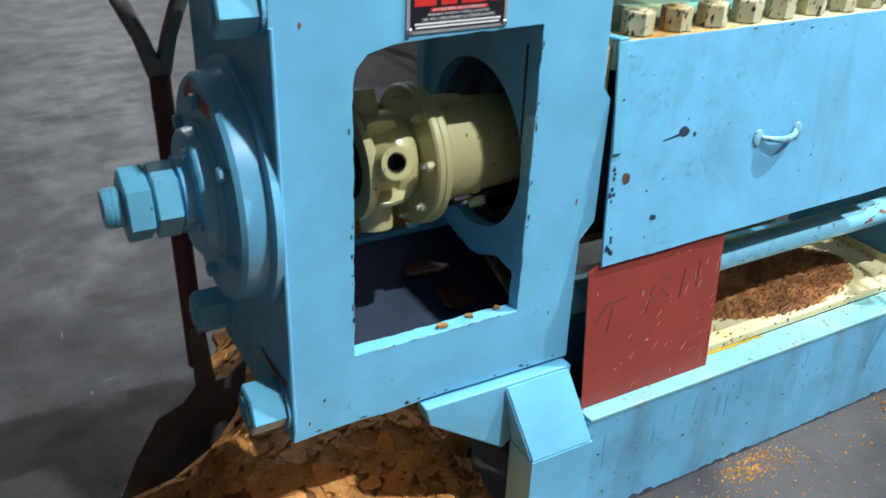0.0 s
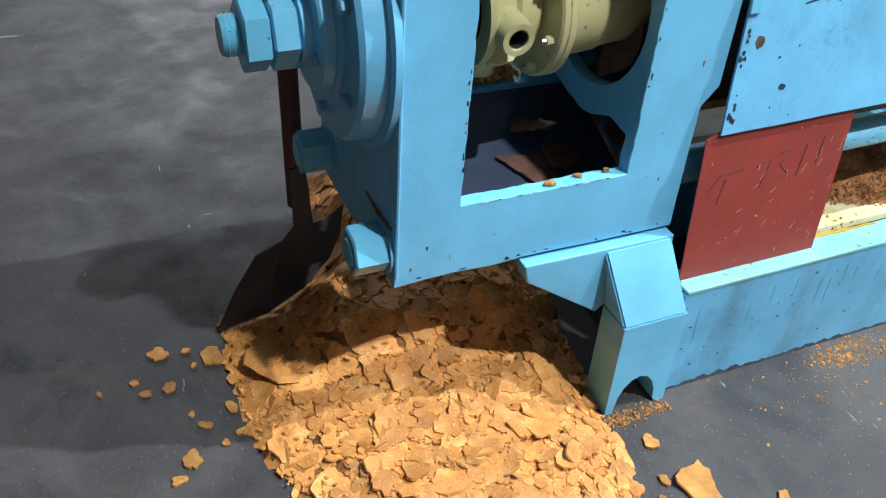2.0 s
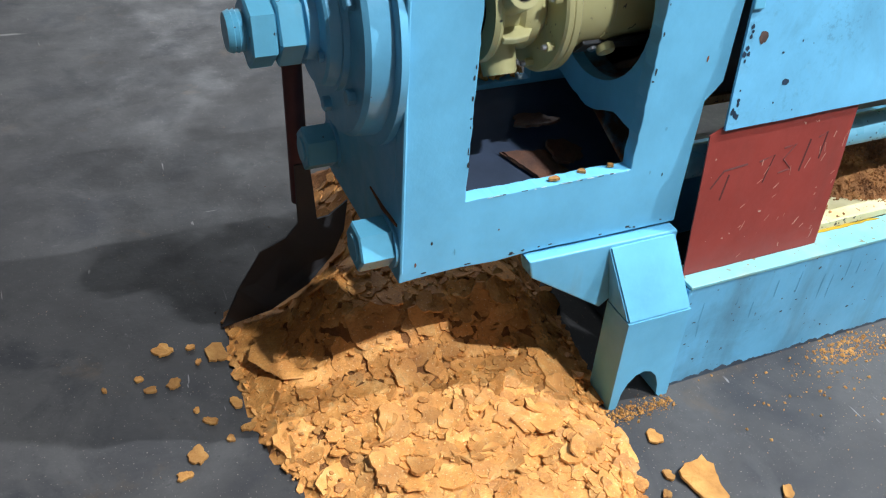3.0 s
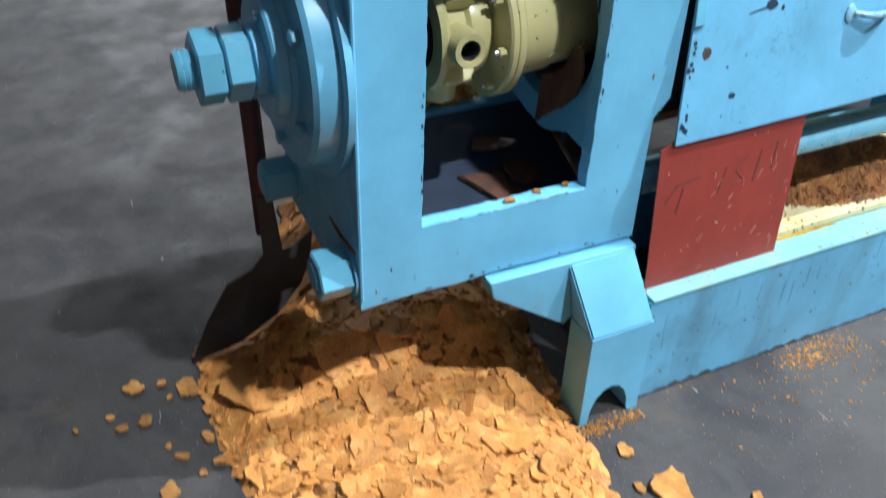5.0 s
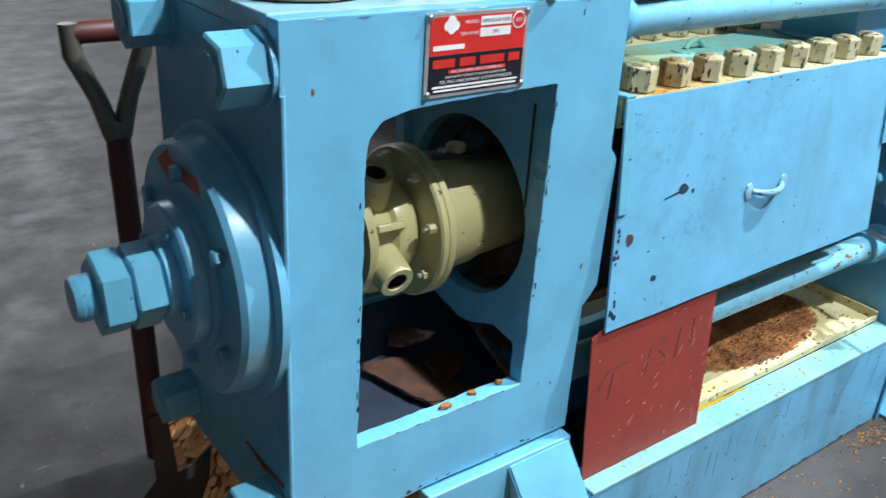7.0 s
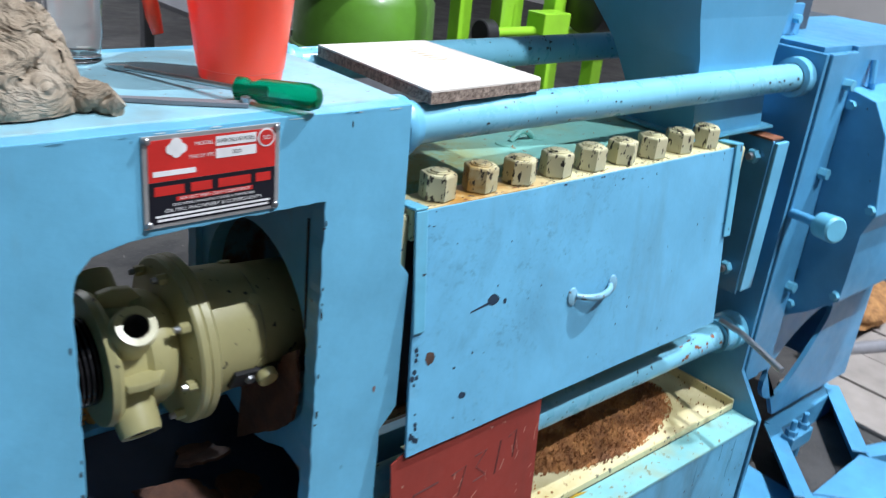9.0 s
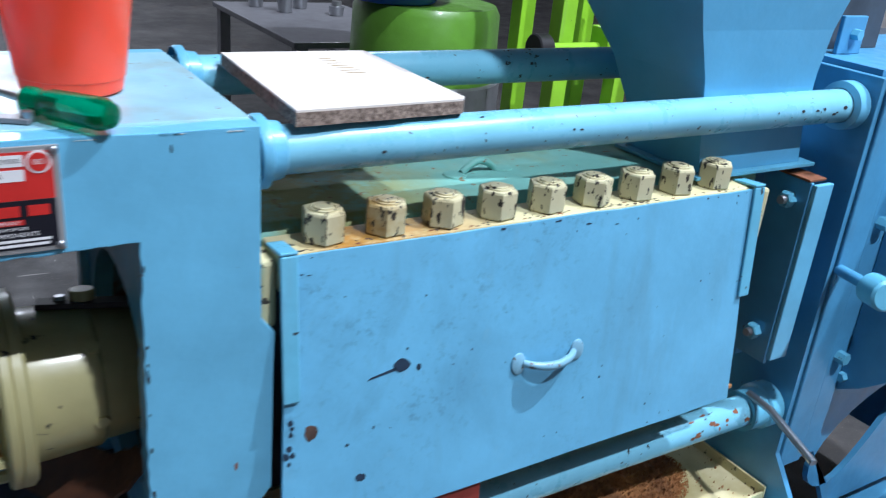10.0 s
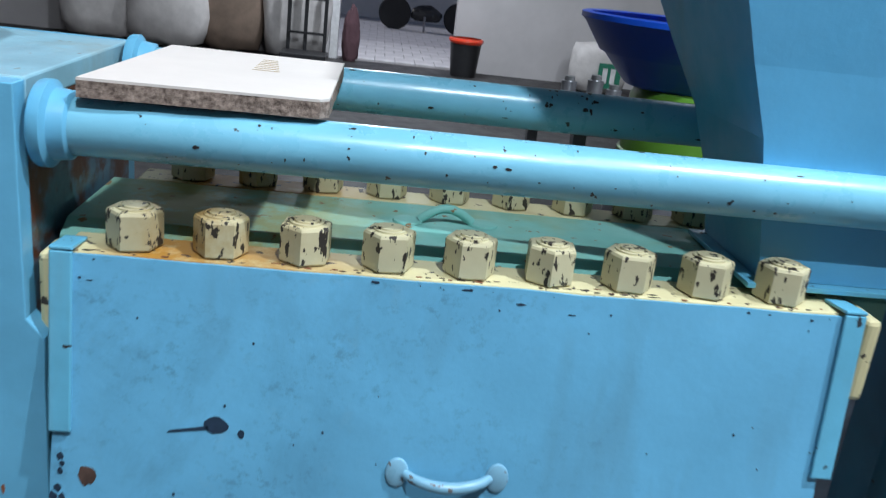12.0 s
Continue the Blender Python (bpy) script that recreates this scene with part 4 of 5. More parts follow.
for k in range(26):
    cx, cz, r = blob.uniform(0.0, 0.86), blob.uniform(-0.41, -0.04), blob.uniform(0.0006, 0.0018)
    stain([(cx + r * math.cos(a), cz + 1.3 * r * math.sin(a)) for a in [2 * math.pi * j / 7 for j in range(7)]], "paint_chip", "blot_dark")

red = thing("guard_plate", "red oxide painted loose guard plate with chalk marks", "panel")
part("sheet", moved(prism(ragged([(0, 0), (0.352, 0.0), (0.352, 0.43), (0.034, 0.43), (0.028, 0.335), (-0.008, 0.318)], 0.05, 0.0008, 2), -0.003, 0.0), pose(0.606, -0.043, 0.287, -3.5)), "red_oxide", red)
rm = pose(0.606, -0.0465, 0.287, -3.5)
for pts in ([(0.02, 0.20), (0.045, 0.235), (0.10, 0.24)], [(0.06, 0.225), (0.05, 0.17)], [(0.13, 0.24), (0.165, 0.25), (0.15, 0.19)], [(0.185, 0.26), (0.215, 0.265), (0.19, 0.235), (0.215, 0.21), (0.185, 0.205)], [(0.24, 0.20), (0.25, 0.27)], [(0.27, 0.27), (0.29, 0.28), (0.285, 0.22)]):
    part("chalk_stroke", moved(tube_path([(a, 0.003, b) for a, b in pts], 0.0036, 6), rm), "mark_dark", red)

scr = random.Random(5)
for k in range(30):
    a, b = scr.uniform(0.1, 0.345), scr.uniform(0.015, 0.27)
    da, db = scr.uniform(-0.004, 0.012), scr.uniform(0.004, 0.022)
    w = scr.uniform(0.0006, 0.0018)
    part("scratch", moved(prism([(a, b), (a + w, b), (a + da + w, b + db), (a + da, b + db)], 0.0, 0.0004), rm), "scratch_pale", red)

tray = thing("drip_tray", "cream perforated drip tray strewn with oil cake crumbs", "tray")
TX0, TX1, TY0, TY1, TZ = 0.92, 1.765, -0.005, 0.33, 0.286
part("mesh_sheet", box(TX0, TX1, TY0, TY1, TZ, TZ + 0.004), "perforated", tray, "perforated cream sheet")
part("rim", box(TX0, TX1, TY0 - 0.006, TY0 - 0.0005, TZ, TZ + 0.018, 0.001), "cream_paint", tray)
part("rim", box(TX1 + 0.0005, TX1 + 0.006, TY0 - 0.006, TY1, TZ, TZ + 0.03, 0.001), "cream_paint", tray)
part("oil_streak", prism(ragged([(0.93, -0.02), (1.18, -0.02), (1.15, -0.012), (0.95, -0.012)], 0.02, 0.002, 5), 0.2864, 0.2872, "z"), "yellow_oil", tray, "yellow oil stain")

# ---- things on top of the press ----
board = thing("chipboard", "white-faced chipboard offcut lying across two pipes", "board")
bo = [(0.652, 0.022), (0.893, 0.034), (0.902, 0.045), (0.904, 0.353), (0.67, 0.357)]
part("core", prism(ragged(bo, 0.02, 0.0012, 4), 1.1985, 1.2155, "z"), "board_edge", board, "crumbly brown chipboard core")
part("face", prism([(a * 0.999 + 0.0008, b * 0.998 + 0.0004) for a, b in bo], 1.2157, 1.2185, "z"), "board_face", board, "white laminated face")
for k in range(7):
    part("ruled_mark", box(0.80, 0.832 - 0.002 * k, 0.20 + 0.016 * k, 0.2015 + 0.016 * k, 1.2186, 1.219), "yellow_oil", board)

mug = thing("plastic_mug", "bright red plastic mug standing on the press", "mug", at=pose(0.436, 0.193, 1.2125))
part("body", lathe([(0.0, 0.052), (0.003, 0.058), (0.018, 0.060), (0.019, 0.0615), (0.17, 0.080), (0.174, 0.082), (0.174, 0.079), (0.165, 0.077), (0.02, 0.057), (0.008, 0.054)], "z", 64), "red_plastic", mug, smooth=35)
part("handle", moved(tube_path([(-0.07, 0, 0.155), (-0.115, 0, 0.15), (-0.125, 0, 0.12), (-0.118, 0, 0.08), (-0.112, 0, 0.055)], [0.009, 0.011, 0.011, 0.011, 0.008], 12), pose(0, 0, 0, 0, 0, -32)), "red_plastic", mug, smooth=40)

driver = thing("screwdriver", "flat screwdriver with clear green handle on the press", "screwdriver")
tip, neck, butt = Vector((0.288, 0.30, 1.2165)), Vector((0.372, 0.086, 1.2285)), Vector((0.442, -0.012, 1.2325))
axis = (butt - neck).normalized()
dm = Matrix.Translation(neck) @ axis.to_track_quat("Z", "Y").to_matrix().to_4x4()
flutes = bmesh.new()
loops = []
prof = [(0.0, 0.010), (0.004, 0.0155), (0.016, 0.0155), (0.022, 0.0115), (0.03, 0.0125), (0.036, 0.0165), (0.09, 0.0175), (0.105, 0.0175), (0.116, 0.013), (0.12, 0.005)]
for d, r in prof:
    loops.append([flutes.verts.new((r * (1 - (0.10 if (k % 4 == 0 and 0.034 < d < 0.1) else 0)) * math.cos(2 * math.pi * k / 32), r * (1 - (0.10 if (k % 4 == 0 and 0.034 < d < 0.1) else 0)) * math.sin(2 * math.pi * k / 32), d)) for k in range(32)])
for a, b in zip(loops, loops[1:]):
    for i in range(32):
        flutes.faces.new((a[i], a[(i + 1) % 32], b[(i + 1) % 32], b[i]))
flutes.faces.new(loops[0])
flutes.faces.new(loops[-1])
part("handle", moved(flutes, dm), "clear_green", driver, "clear green fluted handle", smooth=35)
shaft = part("shank", tube_path([neck + axis * 0.05, neck, neck.lerp(tip, 0.86)], 0.0042, 14), "bare_steel", driver, "bright steel shank", smooth=40)
side = (tip - neck).cross(Vector((0, 0, 1))).normalized()
bl = bmesh.new()
p0, p1 = neck.lerp(tip, 0.855), tip
q = []
for p, w, h in ((p0, 0.004, 0.004), (neck.lerp(tip, 0.9), 0.0075, 0.003), (p1, 0.0065, 0.0008)):
    q.append([bl.verts.new(p + side * a * w + Vector((0, 0, b * h))) for a, b in ((-1, -1), (1, -1), (1, 1), (-1, 1))])
for a, b in zip(q, q[1:]):
    for i in range(4):
        bl.faces.new((a[i], a[(i + 1) % 4], b[(i + 1) % 4], b[i]))
bl.faces.new(q[0])
bl.faces.new(q[-1])
part("blade_tip", bl, "bare_steel", driver)

hack = thing("file_bar", "flat grey steel bar lying on the press", "bar")
e0, e1 = Vector((0.19, 0.15, 1.2185)), Vector((0.372, 0.05, 1.2185))
fm = Matrix.Translation(e0) @ (e1 - e0).to_track_quat("X", "Z").to_matrix().to_4x4()
ln = (e1 - e0).length
part("body", moved(prism([(0, -0.004), (ln * 0.45, -0.007), (ln * 0.5, -0.0085), (ln, -0.0085), (ln, 0.0085), (ln * 0.5, 0.0085), (ln * 0.45, 0.006), (0, 0.004)], -0.0055, 0.0, "z", 0.001), fm), "grey_table", hack)
part("pin", moved(lathe([(-0.004, 0.006), (0.006, 0.006), (0.007, 0.004)], "z", 16, (ln - 0.004, 0, 0.001)), fm), "bare_steel", hack, smooth=40)

glass = thing("glass_tumbler", "clear glass tumbler standing on the press", "glass", at=pose(0.262, 0.355, 1.2125))
part("body", lathe([(0.0, 0.030), (0.002, 0.034), (0.03, 0.035), (0.034, 0.038), (0.125, 0.041), (0.125, 0.0385), (0.04, 0.0355), (0.012, 0.031), (0.011, 0.012)], "z", 48), "clear_glass", glass, smooth=40)


def crumpled(rx, ry, rz, seed, detail=5):
    """A cloth thrown down in a heap: sharp folds that run over a lump."""
    bm = bmesh.new()
    bmesh.ops.create_icosphere(bm, subdivisions=detail, radius=1)
    off = Vector((seed * 3.1, seed * 1.7, seed))
    for v in bm.verts:
        d = v.co.normalized()
        warp = Vector((noise.noise(d * 1.6 + off), noise.noise(d * 1.6 + off * 2), noise.noise(d * 1.6 + off * 3)))
        q = d + warp * 0.9
        fold = 0.0
        amp = 0.42
        for f in (1.3, 2.5, 5.6):
            fold += amp * (1 - 2.3 * abs(noise.noise(q * f + off)))
            amp *= 0.42
        r = 0.80 + 0.34 * fold
        p = Vector((d.x * rx, d.y * ry, d.z * rz)) * r
        p.z = max(p.z + rz * 0.62, 0.002 + 0.004 * abs(noise.noise(q * 8)))
        v.co = p
    return bm


def cloth_roll(bm, start, end, bend, radius, size, seed, nu=34, nv=14):
    """One thick fold of cloth sweeping over the heap from start to end, each (degrees round it, degrees up)."""
    rx, ry, rz = size
    pts = []
    for i in range(nu):
        u = i / (nu - 1)
        a = radians(start[0] + (end[0] - start[0]) * u + bend * math.sin(math.pi * u) + 14 * noise.noise(Vector((u * 3, seed, 1))))
        e = radians(start[1] + (end[1] - start[1]) * u + 10 * noise.noise(Vector((u * 3, seed, 5))))
        p = Vector((rx * math.cos(e) * math.cos(a), ry * math.cos(e) * math.sin(a), rz * math.sin(e)))
        r = radius * (0.35 + 0.75 * math.sin(math.pi * min(1, 0.12 + 0.8 * u)) + 0.35 * noise.noise(Vector((u * 5, seed, 9))))
        pts.append((p, p.normalized(), r))
    loops = []
    for i, (p, out, r) in enumerate(pts):
        d = (pts[min(i + 1, nu - 1)][0] - pts[max(i - 1, 0)][0]).normalized()
        side = d.cross(out).normalized()
        loop = []
        for k in range(nv):
            a = 2 * math.pi * k / nv
            w = 1 + 0.22 * noise.noise(Vector((i * 0.25, math.cos(a) * 1.5 + seed, math.sin(a) * 1.5)))
            q = p + side * (math.cos(a) * r * 1.5 * w) + out * (math.sin(a) * r * 0.75 * w)
            q.z = max(0.002, q.z)
            loop.append(bm.verts.new(q))
        loops.append(loop)
    for a, b in zip(loops, loops[1:]):
        for k in range(nv):
            bm.faces.new((a[k], a[(k + 1) % nv], b[(k + 1) % nv], b[k]))
    bm.faces.new(loops[0])
    bm.faces.new(loops[-1])
    return bm


heap_bm = crumpled(0.088, 0.098, 0.088, 4, 6)
ROLLS = [(-170, 8, -60, 62, 10, 0.020), (-150, 3, -35, 34, 18, 0.017), (-120, 2, -20, 14, 8, 0.015), (-100, 4, -80, 75, -22, 0.018), (-60, 2, -95, 60, 16, 0.014), (-28, 2, -70, 50, -14, 0.017), (160, 10, 40, 66, 0, 0.022), (10, 3, -40, 66, 10, 0.018), (-175, 32, -95, 84, 12, 0.018), (-75, 1, -125, 3, 6, 0.010), (-45, 1, -2, 4, 6, 0.012)]
for k, (a0, e0, a1, e1, bend, r) in enumerate(ROLLS):
    cloth_roll(heap_bm, (a0, e0), (a1, e1), bend, r, (0.093, 0.104, 0.112), k * 1.7)
rag = tagged(link_mesh("rag", moved(heap_bm, pose(0.100, 0.178, 1.213, 0, 0, 12)), "rag_cloth", smooth=75), "crumpled dirty beige cotton rag on the press top", "rag")
tail_bm = bmesh.new()
for k in range(4):
    tube_path([(0.0 + 0.009 * i + 0.004 * k, 0.012 * math.sin(i * 0.9 + k * 1.6) - 0.006 * i, 0.014 + 0.010 * math.cos(i * 0.8 + k * 1.6)) for i in range(9)], [0.011 - 0.0006 * abs(i - 4) for i in range(9)], 10, bm=tail_bm)
rag_tail = tagged(link_mesh("rag", moved(tail_bm, pose(0.152, 0.142, 1.2145, 0, 0, -18)), "rag_cloth", smooth=70), "twisted end of a dirty beige cotton rag", "rag")
floor_rag = tagged(link_mesh("rag", moved(crumpled(0.13, 0.09, 0.03, 7), pose(1.74, -0.36, 0.0, 0, 0, 30)), "sack_brown", smooth=60), "flattened brown oily rag on the concrete floor", "rag")

# ---- oil cake ----
PILE = [(-0.235, 0.05), (-0.25, 0.2), (-0.262, 0.34), (-0.24, 0.46), (-0.12, 0.49), (-0.01, 0.54), (0.05, 0.75), (0.1, 1.0), (0.5, 1.05), (0.56, 0.5), (0.46, 0.05), (0.425, -0.14), (0.41, -0.25), (0.37, -0.36), (0.15, -0.46), (-0.12, -0.3), (-0.2, -0.1)]


def edge_distance(x, y):
    inside, best = False, 9.0
    for (ax, ay), (bx, by) in zip(PILE, PILE[1:] + PILE[:1]):
        if (ay > y) != (by > y) and x < (bx - ax) * (y - ay) / (by - ay) + ax:
            inside = not inside
        k = max(0, min(1, ((x - ax) * (bx - ax) + (y - ay) * (by - ay)) / ((bx - ax) ** 2 + (by - ay) ** 2)))
        best = min(best, math.hypot(x - ax - k * (bx - ax), y - ay - k * (by - ay)))
    return best if inside else -best


def ramp(v):
    v = max(0.0, min(1.0, v))
    return v * v * (3 - 2 * v)


def pile_height(x, y):
    """A low apron of loose flakes before a steep crusted hump under the press."""
    d = edge_distance(x, y) + 0.03 * noise.noise(Vector((x * 9, y * 9, 1)))
    if d <= 0:
        return -0.006 + d * 0.2
    k = min(1, d / 0.12)
    apron = 0.010 + 0.030 * ramp(d / 0.12) + 0.012 * noise.noise(Vector((x * 11, y * 11, 4))) * k
    lip = 0.085 + 0.05 * noise.noise(Vector((x * 5, 3, 7))) + 0.16 * max(0.0, -x)
    hump = 0.125 * ramp((y - lip) / 0.13) * ramp((x + 0.17) / 0.16) * ramp(d / 0.2)
    return apron + hump + 0.010 * noise.noise(Vector((x * 22, y * 22, 9))) * min(1, d / 0.05)


def flake(rnd, size, thick=0.004):
    """One broken shell of pressed cake: a ragged, slightly curled chip."""
    radii = [size * rnd.uniform(0.55, 1.1) for _ in range(6)]
    for rough in (0.2, 0.13):
        radii = [r for a, b in zip(radii, radii[1:] + radii[:1]) for r in (a, (a + b) / 2 + size * rnd.uniform(-rough, rough))]
    n = len(radii)
    bowl = rnd.uniform(-1.5, 3.0)
    curl, way = rnd.uniform(-0.6, 3.5), rnd.uniform(0, 6.28)
    long = rnd.uniform(0.6, 1.0)
    rim = []
    for k, r in enumerate(radii):
        a = 2 * math.pi * (k + rnd.uniform(-0.32, 0.32)) / n
        rim.append((r * math.cos(a), r * math.sin(a) * long))

    def rise(a, b):
        d = max(0.0, a * math.cos(way) + b * math.sin(way))
        return bowl * (a * a + b * b) * 0.6 + curl * d * d

    pts, faces = [], []
    for s in (0, 1):
        lift = thick * (0.5 - s)
        pts.append((0, 0, lift))
        for a, b in rim:
            pts.append((a * 0.55, b * 0.55, lift + rise(a * 0.55, b * 0.55)))
        for a, b in rim:
            k = 0.97 if s == 0 else 1.0
            pts.append((a * k, b * k, lift + rise(a, b)))
        o = s * (2 * n + 1)
        for i in range(n):
            j = (i + 1) % n
            t = (o, o + 1 + i, o + 1 + j)
            u = (o + 1 + i, o + 1 + n + i, o + 1 + n + j, o + 1 + j)
            faces += [t if s == 0 else t[::-1], u if s == 0 else u[::-1]]
    o = 2 * n + 1
    for i in range(n):
        j = (i + 1) % n
        faces.append((1 + n + i, o + 1 + n + i, o + 1 + n + j, 1 + n + j))
    return pts, faces


rnd = random.Random(11)
verts, faces = [], []
NX, NY = 110, 200
for j in range(NY):
    for i in range(NX):
        x, y = -0.32 + 0.92 * i / (NX - 1), -0.5 + 1.65 * j / (NY - 1)
        verts.append((x, y, pile_height(x, y)))
for j in range(NY - 1):
    for i in range(NX - 1):
        k = j * NX + i
        if max(verts[k][2], verts[k + 1][2], verts[k + NX][2], verts[k + NX + 1][2]) > 0:
            faces.append((k, k + 1, k + NX + 1, k + NX))
base_count = len(faces)
pieces = []
# small broken bits that fill the gaps
for _ in range(1900):
    x, y = rnd.uniform(-0.28, 0.5), rnd.uniform(-0.48, 0.35)
    if edge_distance(x, y) < -0.012:
        continue
    pts, fs = flake(rnd, 0.003 + 0.011 * rnd.random() ** 2, 0.003)
    m = Matrix.Translation((x, y, max(0.001, pile_height(x, y)) + rnd.uniform(0.001, 0.009))) @ pose(0, 0, 0, rnd.gauss(0, 14), rnd.gauss(0, 14), rnd.uniform(0, 360))
    o = len(verts)
    verts += [tuple(m @ Vector(p)) for p in pts]
    faces += [tuple(o + k for k in f) for f in fs]
made, tries = 0, 0
placed = collections.defaultdict(list)
while made < 2600 and tries < 40000:
    tries += 1
    x, y = rnd.uniform(-0.28, 0.56), rnd.uniform(-0.48, 0.9)
    if edge_distance(x, y) < -0.004 or (y > 0.5 and rnd.random() < 0.75):
        continue
    packed = y > 0.0 + 0.1 * x or x < -0.07
    if packed:
        size, lean, lift, room = 0.018 + 0.045 * rnd.random() ** 1.5, 3.0, rnd.uniform(-0.001, 0.004), 0.46
    else:
        size, lean, lift, room = 0.012 + 0.043 * rnd.random() ** 1.6, (12 if rnd.random() < 0.35 else 5), rnd.uniform(0.0, 0.010), 0.33
    cell = (int(x // 0.07), int(y // 0.07))
    near = [q for i in (-1, 0, 1) for j in (-1, 0, 1) for q in placed[(cell[0] + i, cell[1] + j)]]
    if any(math.hypot(x - qx, y - qy) < room * (size + qs) * 0.8 for qx, qy, qs in near):
        continue
    placed[cell].append((x, y, size))
    made += 1
    pts, fs = flake(rnd, size, rnd.uniform(0.003, 0.0055))
    h = max(0.0, pile_height(x, y))
    e = 0.02
    slope = Vector((pile_height(x - e, y) - pile_height(x + e, y), pile_height(x, y - e) - pile_height(x, y + e), 2 * e)).normalized()
    m = Matrix.Translation((x, y, h + lift)) @ slope.to_track_quat("Z", "Y").to_matrix().to_4x4() @ pose(0, 0, 0, rnd.gauss(0, lean), rnd.gauss(0, lean), rnd.uniform(0, 360))
    if y < 0.1 and size > 0.02 and len(pieces) < 290:
        pieces.append((pts, fs, m))
        continue
    o = len(verts)
    verts += [tuple(m @ Vector(p)) for p in pts]
    faces += [tuple(o + k for k in f) for f in fs]
for x, y, r in ((-0.17, 0.27, 0.10), (-0.03, 0.07, 0.06)):
    pts, fs = flake(rnd, r, 0.007)
    m = Matrix.Translation((x, y, max(0.012, pile_height(x, y)) + 0.006)) @ pose(0, 0, 0, rnd.gauss(0, 3), rnd.gauss(0, 4), rnd.uniform(0, 360))
    o = len(verts)
    verts += [tuple(m @ Vector((p[0], p[1], p[2] * 0.25))) for p in pts]
    faces += [tuple(o + k for k in f) for f in fs]
me = bpy.data.meshes.new("oil_cake_heap")
me.from_pydata(verts, [], faces)
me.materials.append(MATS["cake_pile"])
me.materials.append(MATS["cake_gap_shade"])
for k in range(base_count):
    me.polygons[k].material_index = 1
heap = tagged(new("oil_cake_heap", me), "heap of broken golden-brown oil cake flakes on the floor", "oil cake", "", "stuff")


for pts, fs, m in pieces:
    piece = bpy.data.meshes.new("heap_flake")
    piece.from_pydata(pts, [], fs)
    piece.materials.append(MATS["cake_piece"])
    ob = new("heap_flake", piece)
    ob.matrix_world = m
    ob.parent = heap


def loose_flake(x, y, z, size, seed, tilt=4, stretch=1.0, material="oil_cake", label="broken golden-brown oil cake flake lying on concrete"):
    r = random.Random(seed)
    pts, fs = flake(r, size, 0.005)
    m = bpy.data.meshes.new("cake_flake")
    m.from_pydata(pts, [], fs)
    m.materials.append(MATS[material])
    ob = new("cake_flake", m)
    ob.matrix_world = pose(x, y, z, r.uniform(-tilt, tilt), r.uniform(-tilt, tilt), r.uniform(0, 360)) @ Matrix.Diagonal((1, stretch, 1, 1))
    return tagged(ob, label, "oil cake", "loose cake flakes")


STRAY = [(-0.40, 0.40, 0.020), (-0.34, 0.39, 0.009), (-0.33, 0.34, 0.009), (-0.44, 0.29, 0.014), (-0.39, 0.29, 0.018), (-0.34, 0.16, 0.019), (-0.27, 0.12, 0.014), (-0.38, 0.08, 0.026), (-0.41, 0.04, 0.015), (-0.29, 0.35, 0.03), (-0.28, 0.19, 0.016), (0.5, -0.2, 0.018), (0.53, -0.33, 0.045), (0.67, -0.41, 0.015), (-0.53, 0.32, 0.007), (-0.31, 0.1, 0.008), (-0.46, 0.33, 0.008), (-0.36, 0.20, 0.007), (0.47, -0.29, 0.012), (0.44, -0.33, 0.01)]
for i, (x, y, s) in enumerate(STRAY):
    loose_flake(x, y, 0.0045, s * 1.25, 40 + i, 3)
for i, (x, y, s) in enumerate([(0.30, 0.012, 0.011), (0.36, 0.018, 0.009), (0.42, 0.02, 0.007)]):
    loose_flake(x, y, 0.5495, s, 80 + i, 3, label="small oil cake crumb on the blue sill")
for i in range(12):
    loose_flake(0.06 + 0.012 * i, 0.35 + rnd.uniform(-0.02, 0.02), 0.486, rnd.uniform(0.008, 0.02), 140 + i, 10, label="oil cake flake on a black bar")
for i, (x, y, z, size, tilt) in enumerate(((0.44, 0.20, 0.468, 0.06, 20), (0.41, 0.28, 0.51, 0.05, 24))):
    loose_flake(x, y, z, size, 170 + i, tilt, material="cake_wet", label="dark wet oil cake flake lying in the outlet chute")


def crumbs(name, label, count, place, lo, hi, material, seed):
    r = random.Random(seed)
    vs, fs = [], []
    for _ in range(count):
        x, y, z = place(r)
        s = lo + (hi - lo) * r.random() ** 3
        o = len(vs)
        m = pose(x, y, z, r.uniform(0, 360), r.uniform(0, 360), r.uniform(0, 360))
        for a, b, c in ((1, 0, 0), (-1, 0, 0), (0, 1, 0), (0, -1, 0), (0, 0, 1), (0, 0, -1)):
            vs.append(tuple(m @ Vector((a * s * r.uniform(0.7, 1.2), b * s * r.uniform(0.7, 1.2), c * s * r.uniform(0.5, 0.9)))))
        fs += [tuple(o + k for k in f) for f in ((0, 2, 4), (2, 1, 4), (1, 3, 4), (3, 0, 4), (2, 0, 5), (1, 2, 5), (3, 1, 5), (0, 3, 5))]
    m = bpy.data.meshes.new(name)
    m.from_pydata(vs, [], fs)
    m.materials.append(MATS[material])
    return tagged(new(name, m), label, "oil cake", "", "stuff")


def shelf_spot(r):
    x, y = r.uniform(0.11, 0.44), r.uniform(0.415, 0.63)
    top = 0.10 * min(1, (y - 0.40) / 0.12) * (0.75 + 0.35 * noise.noise(Vector((x * 14, y * 14, 2))))
    return x, y, 0.546 + top * r.random() ** 0.5


